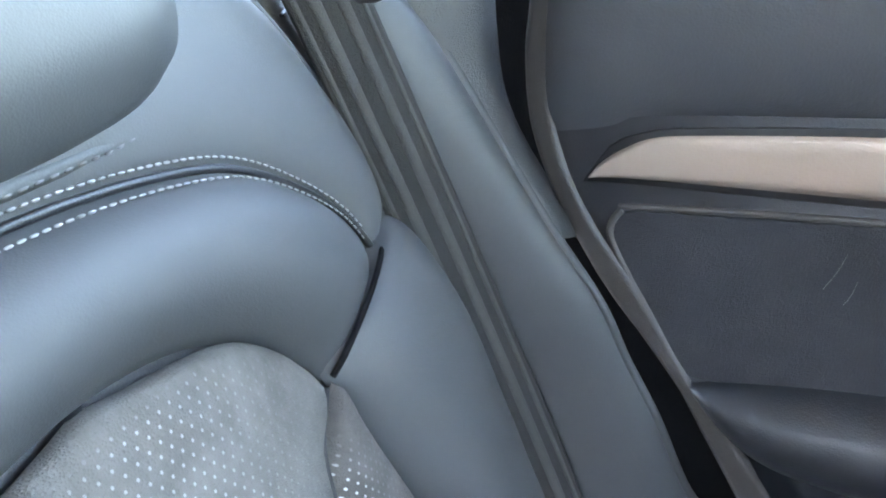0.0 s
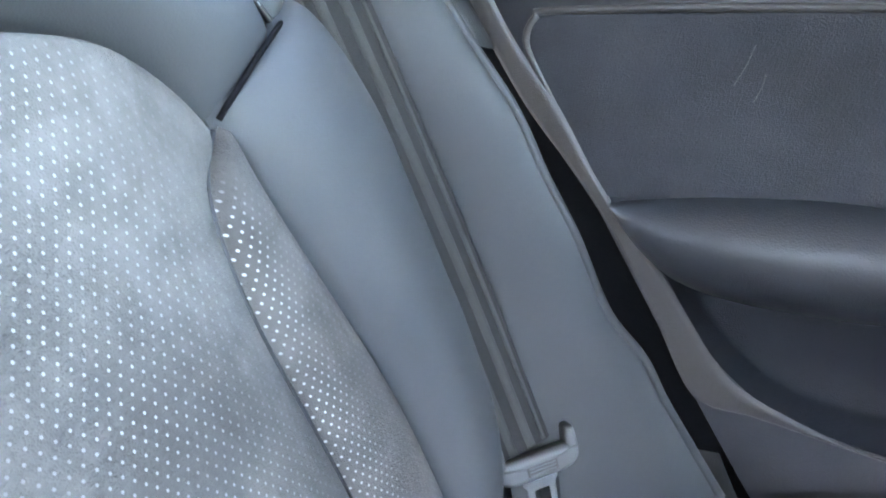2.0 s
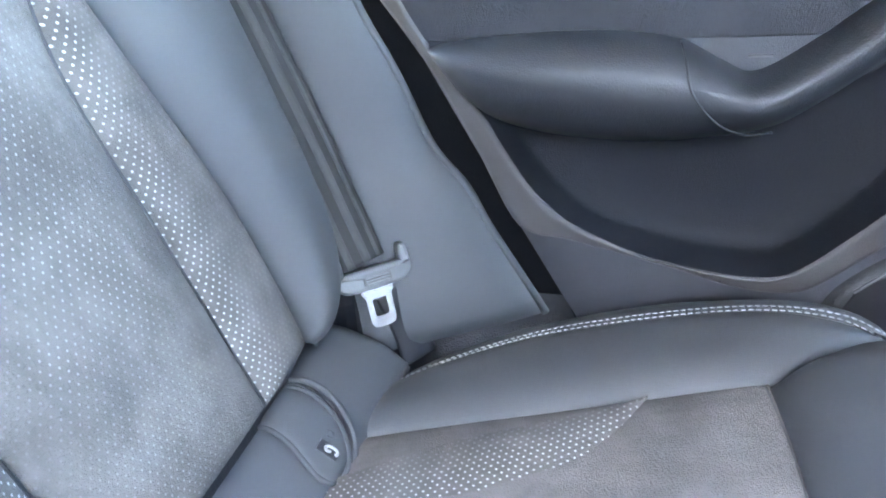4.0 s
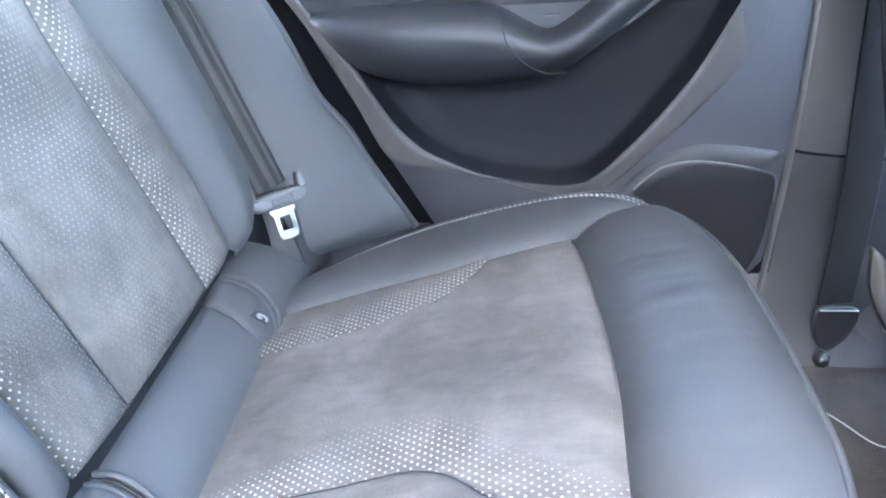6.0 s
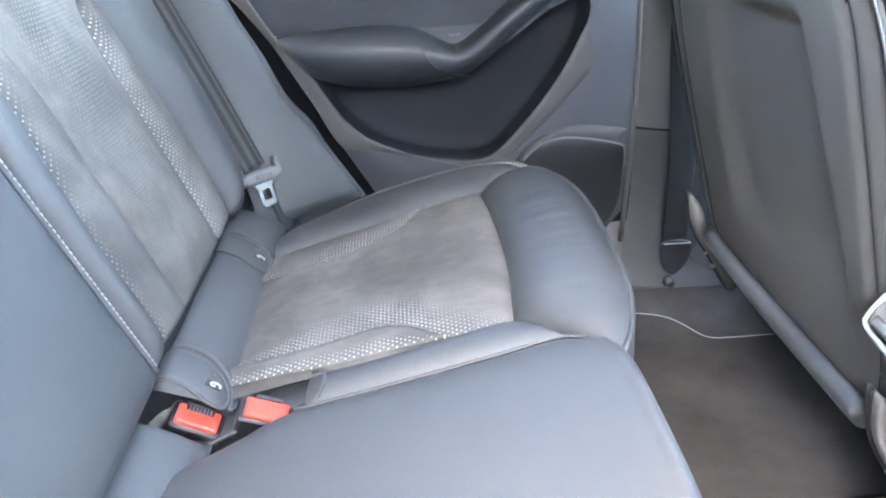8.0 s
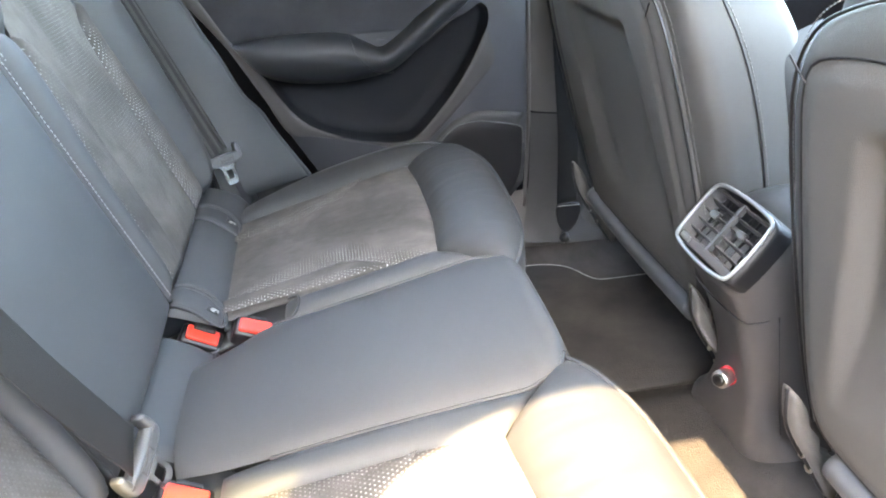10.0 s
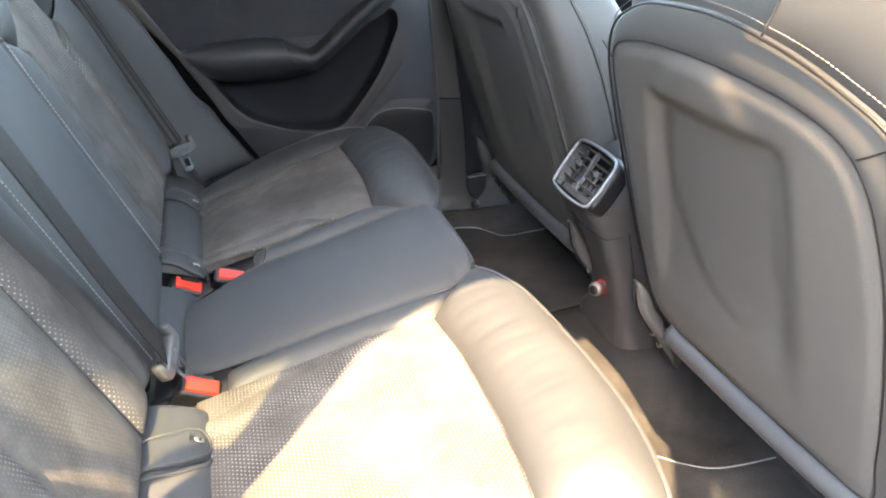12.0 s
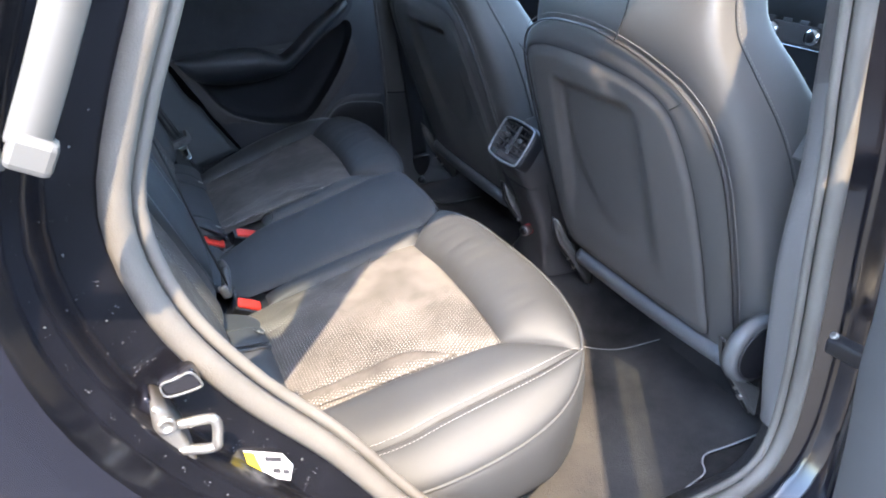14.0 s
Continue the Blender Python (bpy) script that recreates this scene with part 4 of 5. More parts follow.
inlay_low = [D(x, z, .004) for x, z in ((-.041, .6160), (-.030, .6164), (-.010, .6163), (.02, .6154), (.05, .6145), (.14, .612), (.30, .608), (.50, .606), (.546, .612))]
part("metal_inlay", patch("metal_inlay", inlay_top, inlay_low, 110, 16, .0042, IN, pw=7, endpw=0), ALU, door, "pale brushed metal inlay with pointed end")
mp = [D(x, z, .003) for x, z in ((.040, .460), (.020, .490), (.002, .522), (-.018, .560), (-.023, .575), (-.018, .589), (-.001, .594), (.09, .595), (.18, .596), (.34, .594), (.50, .588), (.525, .56), (.51, .52), (.46, .485), (.38, .468), (.2, .462))]
part("fabric_panel", slab("fabric_panel", mp, IN, .003, .002, n=120, dish=-.002), SUEDE_PLAIN, door, "dark suede door panel with faint scuffs")
part("panel_rim", tube("panel_rim", [D(x, z, .005) for x, z in ((.041, .455), (.020, .488), (.002, .521), (-.019, .560), (-.0245, .577), (-.018, .591), (-.001, .596), (.18, .598), (.50, .59))], .0028, n=110), PLASTIC_GREY, door)
# two scuff marks on the suede
for (x0, z0, x1, z1) in ((.118, .548, .128, .575), (.132, .538, .137, .556)):
    part("scuff", tube("scuff", [D(x0, z0, .0066), D((x0 + x1) / 2 + .001, (z0 + z1) / 2, .0068), D(x1, z1, .0066)], .0004, n=8, sides=5, flat=.5), PLASTIC_GREY, door, "pale scuff mark")
# armrest with pull
top = [D(x, z) for x, z in ((.040, .453), (.070, .461), (.132, .468), (.20, .470), (.250, .464), (.285, .447), (.311, .438), (.345, .459), (.382, .490), (.43, .523), (.50, .565))]
bot = [D(x, z) for x, z in ((.044, .446), (.068, .414), (.100, .390), (.150, .378), (.22, .374), (.270, .378), (.326, .390), (.360, .412), (.393, .440), (.44, .480), (.515, .540))]
part("armrest", patch("armrest", top, bot, 110, 30, .052, IN + Vector((0, 0, .18)), pw=2.3, endpw=3.2), DOOR_PAD, door, "padded black armrest that runs up into a slanting grab handle")
part("handle_seam", tube("handle_seam", [D(.252, .466, .026), D(.256, .455, .047), D(.263, .432, .054), D(.282, .410, .052), D(.305, .397, .040), D(.330, .390, .012)], .0010, n=50), PLASTIC_BLACK, door)
part("handle_clip", box((.018, .003, .002), .0008, pose(.308, DY - .040, .4585, 0, 0, 8)), BUCKLE_GREY, door, "small bright metal clip")
POCKET = [(.070, .420), (.092, .391), (.112, .354), (.136, .322), (.166, .294), (.198, .275), (.235, .2635), (.272, .255), (.310, .2495), (.337, .248), (.363, .2525), (.383, .267), (.402, .287), (.432, .322), (.468, .372), (.500, .424), (.513, .460), (.516, .49), (.50, .508), (.46, .49), (.38, .43), (.28, .398), (.2, .398), (.12, .406)]


def spokes(poly, c, n=180):
    """Where rays from c in n directions leave a closed outline in x and z."""
    out = []
    for k in range(n):
        a = 2 * math.pi * k / n
        dx, dz = math.cos(a), math.sin(a)
        best = 0.0
        for (x0, z0), (x1, z1) in zip(poly, poly[1:] + poly[:1]):
            ex, ez = x1 - x0, z1 - z0
            den = dx * ez - dz * ex
            if abs(den) < 1e-12:
                continue
            r = ((x0 - c[0]) * ez - (z0 - c[1]) * ex) / den
            u = ((x0 - c[0]) * dz - (z0 - c[1]) * dx) / den
            if r > best and -1e-6 <= u <= 1 + 1e-6:
                best = r
        out.append((c[0] + dx * best, c[1] + dz * best))
    return out


PC = (.29, .33)
rim_out = spokes([(p.x, p.z) for p in outl], PC)
rim_in = spokes([(p.x, p.z) for p in smooth_line([(x, 0, z) for x, z in POCKET], 160, True)], PC)
shrink = lambda f: [(PC[0] + (x - PC[0]) * f, PC[1] + (z - PC[1]) * f) for x, z in rim_in]
part("door_panel", loft("door_panel", [[D(x, z, d) for x, z in ring_] for ring_, d in ((rim_out, -.010), (rim_out, .001), ([(PC[0] + (x - PC[0]) * .993, PC[1] + (z - PC[1]) * .993) for x, z in rim_out], .004), (rim_in, .004))]), DOOR_SKIN, door)
part("door_pocket", loft("door_pocket", [[D(x, z, d) for x, z in ring_] for ring_, d in ((rim_in, .004), (shrink(.992), -.003), (shrink(.972), -.034), (shrink(.94), -.045), (shrink(.7), -.050), (shrink(.4), -.052), (shrink(.0004), -.052))]), POCKET_SHADE, door, "hollow door pocket, its inside shade put into the colour")
bandA = [D(x, z, .002) for x, z in ((-.080, .80), (-.085, .735), (-.088, .700), (-.084, .652), (-.067, .602), (-.045, .560), (-.02, .520), (.034, .448), (.081, .362), (.122, .283), (.167, .273), (.22, .262), (.273, .249), (.324, .235), (.366, .232), (.392, .243), (.437, .287), (.478, .330), (.535, .395))]
bandB = [D(x, z, .006) for x, z in ((-.062, .80), (-.067, .735), (-.070, .700), (-.066, .655), (-.052, .612), (-.030, .572), (.0, .53), (.043, .455), (.091, .391), (.136, .322), (.168, .294), (.235, .264), (.272, .256), (.310, .2505), (.340, .249), (.364, .254), (.402, .288), (.468, .373), (.513, .462))]
part("pocket_frame", patch("pocket_frame", bandA, bandB, 140, 14, .004, IN, pw=5, endpw=30), PLASTIC_GREY, door, "grey plastic frame sweeping round the pocket")
spk = [D(x, z, .006) for x, z in ((.405, .19), (.420, .246), (.437, .264), (.455, .276), (.490, .282), (.54, .276), (.580, .266), (.588, .255), (.590, .229), (.588, .167), (.575, .13), (.55, .112), (.47, .12), (.42, .14))]
part("speaker_surround", patch("speaker_surround", [D(x, z, .003) for x, z in ((.385, .15), (.40, .23), (.43, .27), (.46, .290), (.505, .301), (.594, .292))], [D(x, z, .005) for x, z in ((.42, .16), (.43, .225), (.445, .25), (.47, .264), (.51, .268), (.578, .258))], 50, 10, .008, IN), PLASTIC, door)
sp = part("speaker_grille", slab("speaker_grille", spk, IN, .007, .004, n=100), PLASTIC_BLACK, door, "dark perforated speaker grille")
part("grille_rim", tube("grille_rim", [p + IN * .007 for p in spk[1:9]], .0014, n=60), BUCKLE_GREY, sp, "thin bright rim")
part("front_edge", tube("front_edge", [D(.601, .08, .002), D(.602, .29, .002), D(.592, .50, .002), D(.577, .72, .002)], .0042, n=40), PLASTIC_GREY, door)

# centre pillar, in two tones, with its sill
bp = thing("centre_pillar", "grey plastic centre pillar trim above a dark lower cover", "pillar")
part("upper_trim", patch("upper_trim", [Vector((.606, .692, .29)), Vector((.598, .690, .50)), Vector((.585, .686, .80))], [Vector((.745, .705, .275)), Vector((.735, .703, .50)), Vector((.72, .70, .80))], 30, 20, .012, IN, endpw=0), PLASTIC_GREY, bp)
part("lower_trim", patch("lower_trim", [Vector((.608, .690, .286)), Vector((.610, .688, .15)), Vector((.60, .67, .05)), Vector((.58, .65, .01))], [Vector((.80, .700, .268)), Vector((.80, .700, .15)), Vector((.80, .69, .05)), Vector((.80, .66, -.01))], 30, 24, .010, IN, endpw=0), PLASTIC, bp)
part("sill_trim", patch("sill_trim", [Vector((x, .702, .09 + .02 * (x > .5))) for x in (.34, .5, .6, .75, 1.0)], [Vector((x, .664, -.03)) for x in (.34, .5, .6, .75, 1.0)], 50, 18, .014, (0, -.7, .7), pw=2.2, endpw=0), PLASTIC_GREY, bp, "glossy dark sill cover")

belt = thing("front_seat_belt", "black front seat belt hanging down the centre pillar", "seat belt")
part("webbing", strap("webbing", [Vector((.632, .668, .80)), Vector((.661, .668, .46)), Vector((.683, .664, .25)), Vector((.690, .660, .09))], .047, .0016, (1, .12, 0)), BELT_BLACK, belt)
anch = part("anchor_plate", slab("anchor_plate", [Vector((.690 + a, .652, .062 + b)) for a, b in ((-.024, .026), (.024, .026), (.023, -.012), (.006, -.036), (-.008, -.036), (-.023, -.012))], IN, .005, .002, n=40), PLASTIC_BLACK, belt)
part("anchor_edge", box((.048, .003, .0016), .0006, pose(.690, .646, .088)), STEEL, anch)
part("anchor_bolt", turned([(.012, 0), (.012, .006), (.009, .009), (.007, .014), (.003, .0145)], 18, pose(.686, .654, .008, 90)), PLASTIC_BLACK, belt)
# ---------------------------------------------------------------- front seats, console
def F(y, z, d=0.0):
    """A place on the leaning plane of the front backrests' rear faces, d behind it (towards the rear seats)."""
    return Vector((.740 - .31 * (z - .05) - .955 * d, y, z - .296 * d))


FUP = Vector((-.955, 0, -.296))
SEAM = [(-.226, .165), (-.234, .22), (-.240, .30), (-.243, .385), (-.243, .44), (-.240, .493), (-.228, .537), (-.210, .570), (-.178, .598), (-.144, .614), (-.10, .630), (-.055, .641), (0, .650), (.055, .651), (.11, .647), (.155, .634), (.195, .612), (.222, .575), (.236, .52), (.243, .42), (.245, .30), (.240, .22), (.232, .165)]
SHELL = [(-.178, .178), (-.186, .25), (-.191, .34), (-.190, .43), (-.184, .49), (-.170, .545), (-.145, .578), (-.10, .595), (-.04, .604), (.03, .608), (.10, .608), (.150, .603), (.190, .590), (.205, .565), (.212, .52), (.220, .42), (.226, .32), (.226, .24), (.216, .19), (.190, .170), (.10, .166), (0, .166), (-.10, .168)]


def front_seat(cy, sy, label, wide=1.0):
    th = thing("front_seat", label, "car seat", group="front seats")
    def W(pts, d=0.0):
        return [F(cy + y * sy, z, d) for y, z in pts]
    # padded body: sections from bottom to top
    rows = []
    for z, hw, dep in ((.115, .205, .08), (.14, .238, .11), (.19, .255, .145), (.28, .262, .16), (.40, .262, .165), (.50, .252, .155), (.58, .230, .13), (.65, .205, .105), (.71, .185, .092), (.77, .165, .08), (.82, .13, .065), (.84, .06, .035)):
        row = []
        for i in range(56):
            a = 2 * math.pi * i / 56
            ca, sa = math.cos(a), math.sin(a)
            ey = (abs(ca) ** .5) * (1 if ca >= 0 else -1)
            ex = (abs(sa) ** .42) * (1 if sa >= 0 else -1)
            back = .5 * dep * (1 - ex)
            over = .55 * max(0, z - .635) + 2.2 * max(0, z - .70) ** 2      # the top rolls forward
            p = F(cy + ey * hw * wide, z, -.011 - back - over)
            # the front wings stand forward at both sides
            if ex < 0:
                p.x += .03 * abs(ey) ** 6 * (z > .12)
            if .16 < z < .60:
                p.y += .008 * ey * (1 - ex) * (wide == 1.0)
            row.append(p)
        rows.append(row)
    n_sub = smooth_rows(rows, 40)
    part("backrest", loft("backrest", n_sub, cap=True), SEAT_VINYL, th)
    # leather border round the rear shell
    bor = SEAM
    inner = [(y * .99, z - .002) for y, z in SHELL[:19]]
    part("back_border", patch("back_border", W(bor, -.006), W(inner, .006), 110, 16, .004, FUP, pw=2.6, endpw=0), SEAT_VINYL, th)
    part("border_seam", tube("border_seam", W(bor, .0), .0016, n=120), PLASTIC_BLACK, th)
    up = [(y * 1.026, z + .007 if z > .5 else z) for y, z in SEAM]
    part("border_stitching", stitches("border_stitching", W(up, -.0070), FUP, gap=.0052, length=.0038, r=.0007), THREAD_MID, th)
    # twin seam down each flank of the padded body
    for i in (0, 28):
        flank = [r[i] + Vector((0, (-1 if i else 1) * .0006, 0)) for r in n_sub[8:34:2]]
        part("flank_seam", tube("flank_seam", flank, .0012, n=60), PLASTIC_BLACK, th)
        part("flank_stitching", stitches("flank_stitching", [p + Vector((.005, 0, 0)) for p in flank], (0, -1 if i else 1, 0), gap=.0054, length=.0038, r=.0007), THREAD_MID, th)
    part("mid_seam", tube("mid_seam", [F(cy - .052 * sy, .642, .0), F(cy - .054 * sy, .67, -.022), F(cy - .054 * sy, .71, -.046), F(cy - .050 * sy, .77, -.09)], .0012, n=20), PLASTIC_BLACK, th)
    part("corner_seam", tube("corner_seam", W([(-.160, .572), (-.176, .582), (-.188, .590)], .008), .0010, n=12), PLASTIC_BLACK, th)
    part("corner_seam", tube("corner_seam", W([(.200, .572), (.210, .582), (.218, .590)], .008), .0010, n=12), PLASTIC_BLACK, th)
    sh = part("back_shell", shell_mesh(W, SHELL), SHELL_GREY, th, "hard plastic map-pocket shell")
    part("shell_edge", tube("shell_edge", W(SHELL, .0052), .0022, n=130, closed=True), PLASTIC_BLACK, sh)
    # lower bar, hinge plates, recliner covers
    part("lower_bar", tube("lower_bar", W([(-.215, .150), (-.1, .140), (0, .136), (.1, .136), (.19, .138)], -.004), .024, n=40, sides=20, flat=.9), SEAT_BAR, th, "smooth grey lower cross bar")
    for s in (-1, 1):
        q = cy + s * .228
        plate = [Vector((x, q, z)) for x, z in ((.667, .215), (.675, .170), (.692, .135), (.716, .100), (.744, .055), (.762, .030), (.768, .060), (.762, .085), (.742, .098), (.724, .116), (.716, .142), (.700, .160), (.688, .190))]
        br = part("hinge_plate", slab("hinge_plate", plate, (0, s, 0), .022, .004), SHELL_GREY, th, "curved plastic hinge plate")
        part("plate_edge", tube("plate_edge", [p + Vector((-.002, s * .010, 0)) for p in plate[:6]], .0022, n=30), PLASTIC_BLACK, br)
        for k, (x, z) in enumerate(((.722, .108), (.738, .080))):
            part("bracket_bolt", turned([(.006, 0), (.006, .003), (.003, .004)], 12, Matrix.Translation((x - .010, q + s * .012, z)) @ pose(0, 0, 0, 0, -90)), STEEL, br)
        if s > 0 or cy > 0:
            continue
        rc = part("recliner_cover", turned([(.056, 0), (.060, .010), (.056, .020), (.046, .025), (.044, .021), (.030, .024), (.01, .025)], 40, Matrix.Translation((.702, cy + s * .256, .205)) @ pose(0, 0, 0, 90 * -s)), BUCKLE_GREY, th, "round grey recliner cover")
        part("cover_ring", turned([(.046, .024), (.048, .0265), (.043, .0265)], 40, Matrix.Translation((.702, cy + s * .256, .205)) @ pose(0, 0, 0, 90 * -s)), PLASTIC_BLACK, rc)
    # seat base and cushion ahead of the backrest
    part("cushion", box((.44, .50, .14), .05, pose(1.01, cy, .19, 0, -10), 5), LEATHER, th)
    part("seat_frame", box((.40, .44, .05), .01, pose(1.08, cy, .05)), PLASTIC_BLACK, th)
    for s in (-1, 1):
        part("side_wing", wing_mesh(cy, s), LEATHER, th)
        part("floor_rail", box((.46, .030, .035), .005, pose(1.08, cy + s * .19, .006)), PLASTIC_BLACK, th)
    part("adjuster", turned([(.020, 0), (.022, .01), (.018, .03), (.006, .034)], 16, pose(.826, -.105 if cy < 0 else .105, -.015, 90)), PLASTIC_BLACK, th)
    return th


def smooth_rows(rows, n):
    cols = [smooth_line([r[i] for r in rows], n) for i in range(len(rows[0]))]
    return [[c[k] for c in cols] for k in range(n)]


def shell_mesh(W, outline):
    """A moulded panel with a sunk field: a steep inner wall, a broad slope at its outer side, fading out below."""
    rim = smooth_line([(y, 0, z) for y, z in outline], 160, True)
    c = Vector((.015, 0, .39))
    sm = lambda t: (lambda q: q * q * (3 - 2 * q))(min(1, max(0, t)))
    verts, faces, rings = [], [], 44
    for k in range(rings):
        f = 1 - (k / rings) ** 1.15
        for q in rim:
            p = c + (q - c) * f
            y, z = p.x, p.z
            inner_wall = .137 + .19 * (.56 - z)
            depth = -.017 * sm((y + .098) / .055) * sm((inner_wall - y) / .026) * sm((.562 - z) / .032) * sm((z - .20) / .17)
            lens = ((y - .03) / .105) ** 2 + ((z - .45) / .165) ** 2
            depth += .0045 * sm((1.1 - lens) * 2.2)
            edge = .004 * sm((1 - f) / .09)
            verts.append(W([(y, z)], .0065 + edge + depth)[0])
    n = len(rim)
    for k in range(rings - 1):
        for i in range(n):
            j = (i + 1) % n
            faces.append((k * n + i, k * n + j, k * n + n + j, k * n + n + i))
    faces.append(tuple((rings - 1) * n + i for i in range(n)))
    return mesh_from("back_shell", verts, faces)


def wing_mesh(cy, s):
    """The side bolster of a front backrest, seen past its edge."""
    A = [F(cy + s * .225, z, -.12) for z in (.14, .2, .32, .40, .46, .50)]
    B = [F(cy + s * (.228 - .05 * abs((z - .36) / .26) ** 2), z, -.20) for z in (.14, .2, .32, .40, .46, .50)]
    return patch("side_wing", A, B, 50, 20, .025, (-.3, s, 0), pw=2, endpw=3)


front_seat(-.355, 1, "black leather front seat from behind, its top sunlit, grey plastic shell")
front_seat(.340, -1, "black leather front seat from behind, in shade", .925)

# console end with air vent and power socket
con = thing("centre_console", "dark plastic console end with a chrome-framed air vent", "console")
KY = .03
levels = [(-.03, .706, .145, -.058), (.025, .701, .136, -.050), (.06, .696, .106, -.043), (.094, .690, .089, -.038), (.127, .685, .078, -.035), (.166, .678, .072, -.033), (.21, .668, .074, -.034), (.245, .656, .087, -.036), (.27, .642, .094, -.037), (.285, .634, .095, -.037),
          (.31, .640, .094, -.036), (.335, .662, .092, -.034), (.358, .686, .086, -.028), (.370, .708, .076, -.018), (.374, .75, .06, 0)]
rows = []
for z, xr, le, ri in levels:
    row = []
    for i in range(48):
        a = 2 * math.pi * i / 48
        ca, sa = math.cos(a), math.sin(a)
        ey = (abs(ca) ** .34) * (1 if ca >= 0 else -1)
        ex = (abs(sa) ** .34) * (1 if sa >= 0 else -1)
        half = (1.02 - xr) / 2
        p = Vector((xr + half + ex * half, (le + ri) / 2 + ey * (le - ri) / 2, z))
        # the rear face is hollow above the foot
        if ex < 0 and .03 < z < .20:
            p.x += .012 * (1 - abs(ey) ** 4) * math.sin(math.pi * (z - .03) / .17)
        row.append(p)
    rows.append(row)
part("console_body", loft("console_body", smooth_rows(rows, 60), cap=True), PLASTIC_GREY, con)
vt = Vector((.648, KY, .339))
vr = Matrix.Translation(vt) @ pose(0, 0, 0, 0, 36, 0)      # its face looks back and up
def vp(y, h, d=0.0):
    return vr @ Vector((-d, y, h))
VO = smooth_line([(y, h, 0) for y, h in ((-.056, -.041), (-.030, -.0455), (0, -.0465), (.030, -.0455), (.056, -.041), (.0615, -.030), (.063, 0), (.061, .032), (.054, .042), (.030, .0455), (0, .0465), (-.030, .0455), (-.054, .042), (-.061, .032), (-.063, 0), (-.0615, -.030))], 72, True)
vent = part("air_vent", loft("air_vent", [[vp(p.x * f, p.y * f, d) for p in VO] for f, d in ((1.05, -.030), (1.05, -.010), (1.03, .0), (.94, .0), (.93, -.014), (.02, -.015))]), PLASTIC_BLACK, con, "recessed air vent")
part("vent_frame", tube("vent_frame", [vp(p.x * .985, p.y * .985, .0018) for p in VO], .0026, closed=True, raw=True), SATIN, vent, "satin chrome frame")
part("vent_divider", box((.008, .005, .072), .001, vr @ pose(.004, 0, .003)), BUCKLE_GREY, vent)
part("lower_bar", box((.006, .112, .012), .002, vr @ pose(.003, 0, -.034)), PLASTIC_GREY, vent)
for s in (-1, 1):
    for k in range(5):
        part("slat", box((.010, .050, .0024), .001, vr @ pose(.007, s * .028, -.020 + k * .0138, 0, 20, 0)), PLASTIC_GREY, vent)
    for k in range(3):
        part("vane", box((.005, .0016, .066), .0006, vr @ pose(.012, s * (.014 + .014 * k), .004)), PLASTIC_BLACK, vent)
    part("slider", box((.008, .015, .010), .002, vr @ pose(.002, s * .029, .009)), BUCKLE_GREY, vent)
part("thumb_wheel", box((.006, .020, .008), .002, vr @ pose(-.001, .040, -.034)), BUCKLE_GREY, vent)
part("hood_edge", tube("hood_edge", [Vector((.700, -.030, .243)), Vector((.672, -.036, .246)), Vector((.654, -.030, .248)), Vector((.648, .03, .250)), Vector((.654, .086, .248))], .0010, n=40), PLASTIC_BLACK, con)
part("side_seam", tube("side_seam", [Vector((.700, -.0365, .250)), Vector((.712, -.0362, .20)), Vector((.728, -.039, .12)), Vector((.74, -.046, .06))], .0010, n=24), PLASTIC_BLACK, con)
kn = Matrix.Translation((.693, .022, .119)) @ pose(0, 0, 0, 0, -80, 28)
sock = part("power_socket", turned([(.0132, -.004), (.0132, .002), (.0126, .0026), (.0116, .001)], 24, kn), RED_RING, con, "round power socket with red ring")
part("socket_plug", turned([(.0112, -.004), (.0112, .010), (.0124, .012), (.0124, .020), (.0105, .023), (.004, .024)], 24, kn), STEEL, sock, "steel plug")
part("plug_face", turned([(.0085, .0235), (.0085, .0246), (.002, .025)], 20, kn), PLASTIC_BLACK, sock)
# ---------------------------------------------------------------- floor mats
def floor_mat(name, pts, label, bound):
    th = thing(name, label, "floor mat", group="floor mats")
    base = [Vector((x, y, FLOOR_Z + .001)) for x, y in pts]
    part("carpet_face", slab("carpet_face", base, (0, 0, 1), .006, .003, n=160), MAT_CARPET, th)
    part("binding", tube("binding", [p + Vector((0, 0, .005)) for p in base[bound[0]:bound[1]]], .0014, n=180), WIRE_WHITE, th, "thin pale edge binding")


floor_mat("floor_mat", [(.33, .19), (.62, .188), (.80, .19), (.93, .20), (.94, .36), (.93, .528), (.84, .532), (.76, .530), (.717, .535), (.69, .575), (.672, .597), (.64, .612), (.58, .617), (.33, .61), (.325, .40)], "dusty dark carpet floor mat with pale binding, in shade", (3, 14))
floor_mat("floor_mat", [(.33, -.19), (.60, -.205), (.66, -.235), (.69, -.262), (.74, -.288), (.85, -.298), (.93, -.30), (.94, -.45), (.93, -.592), (.84, -.596), (.731, -.593), (.685, -.590), (.664, -.60), (.648, -.622), (.60, -.632), (.33, -.62), (.325, -.40)], "dark carpet floor mat, partly sunlit, by the open door", (1, 15))

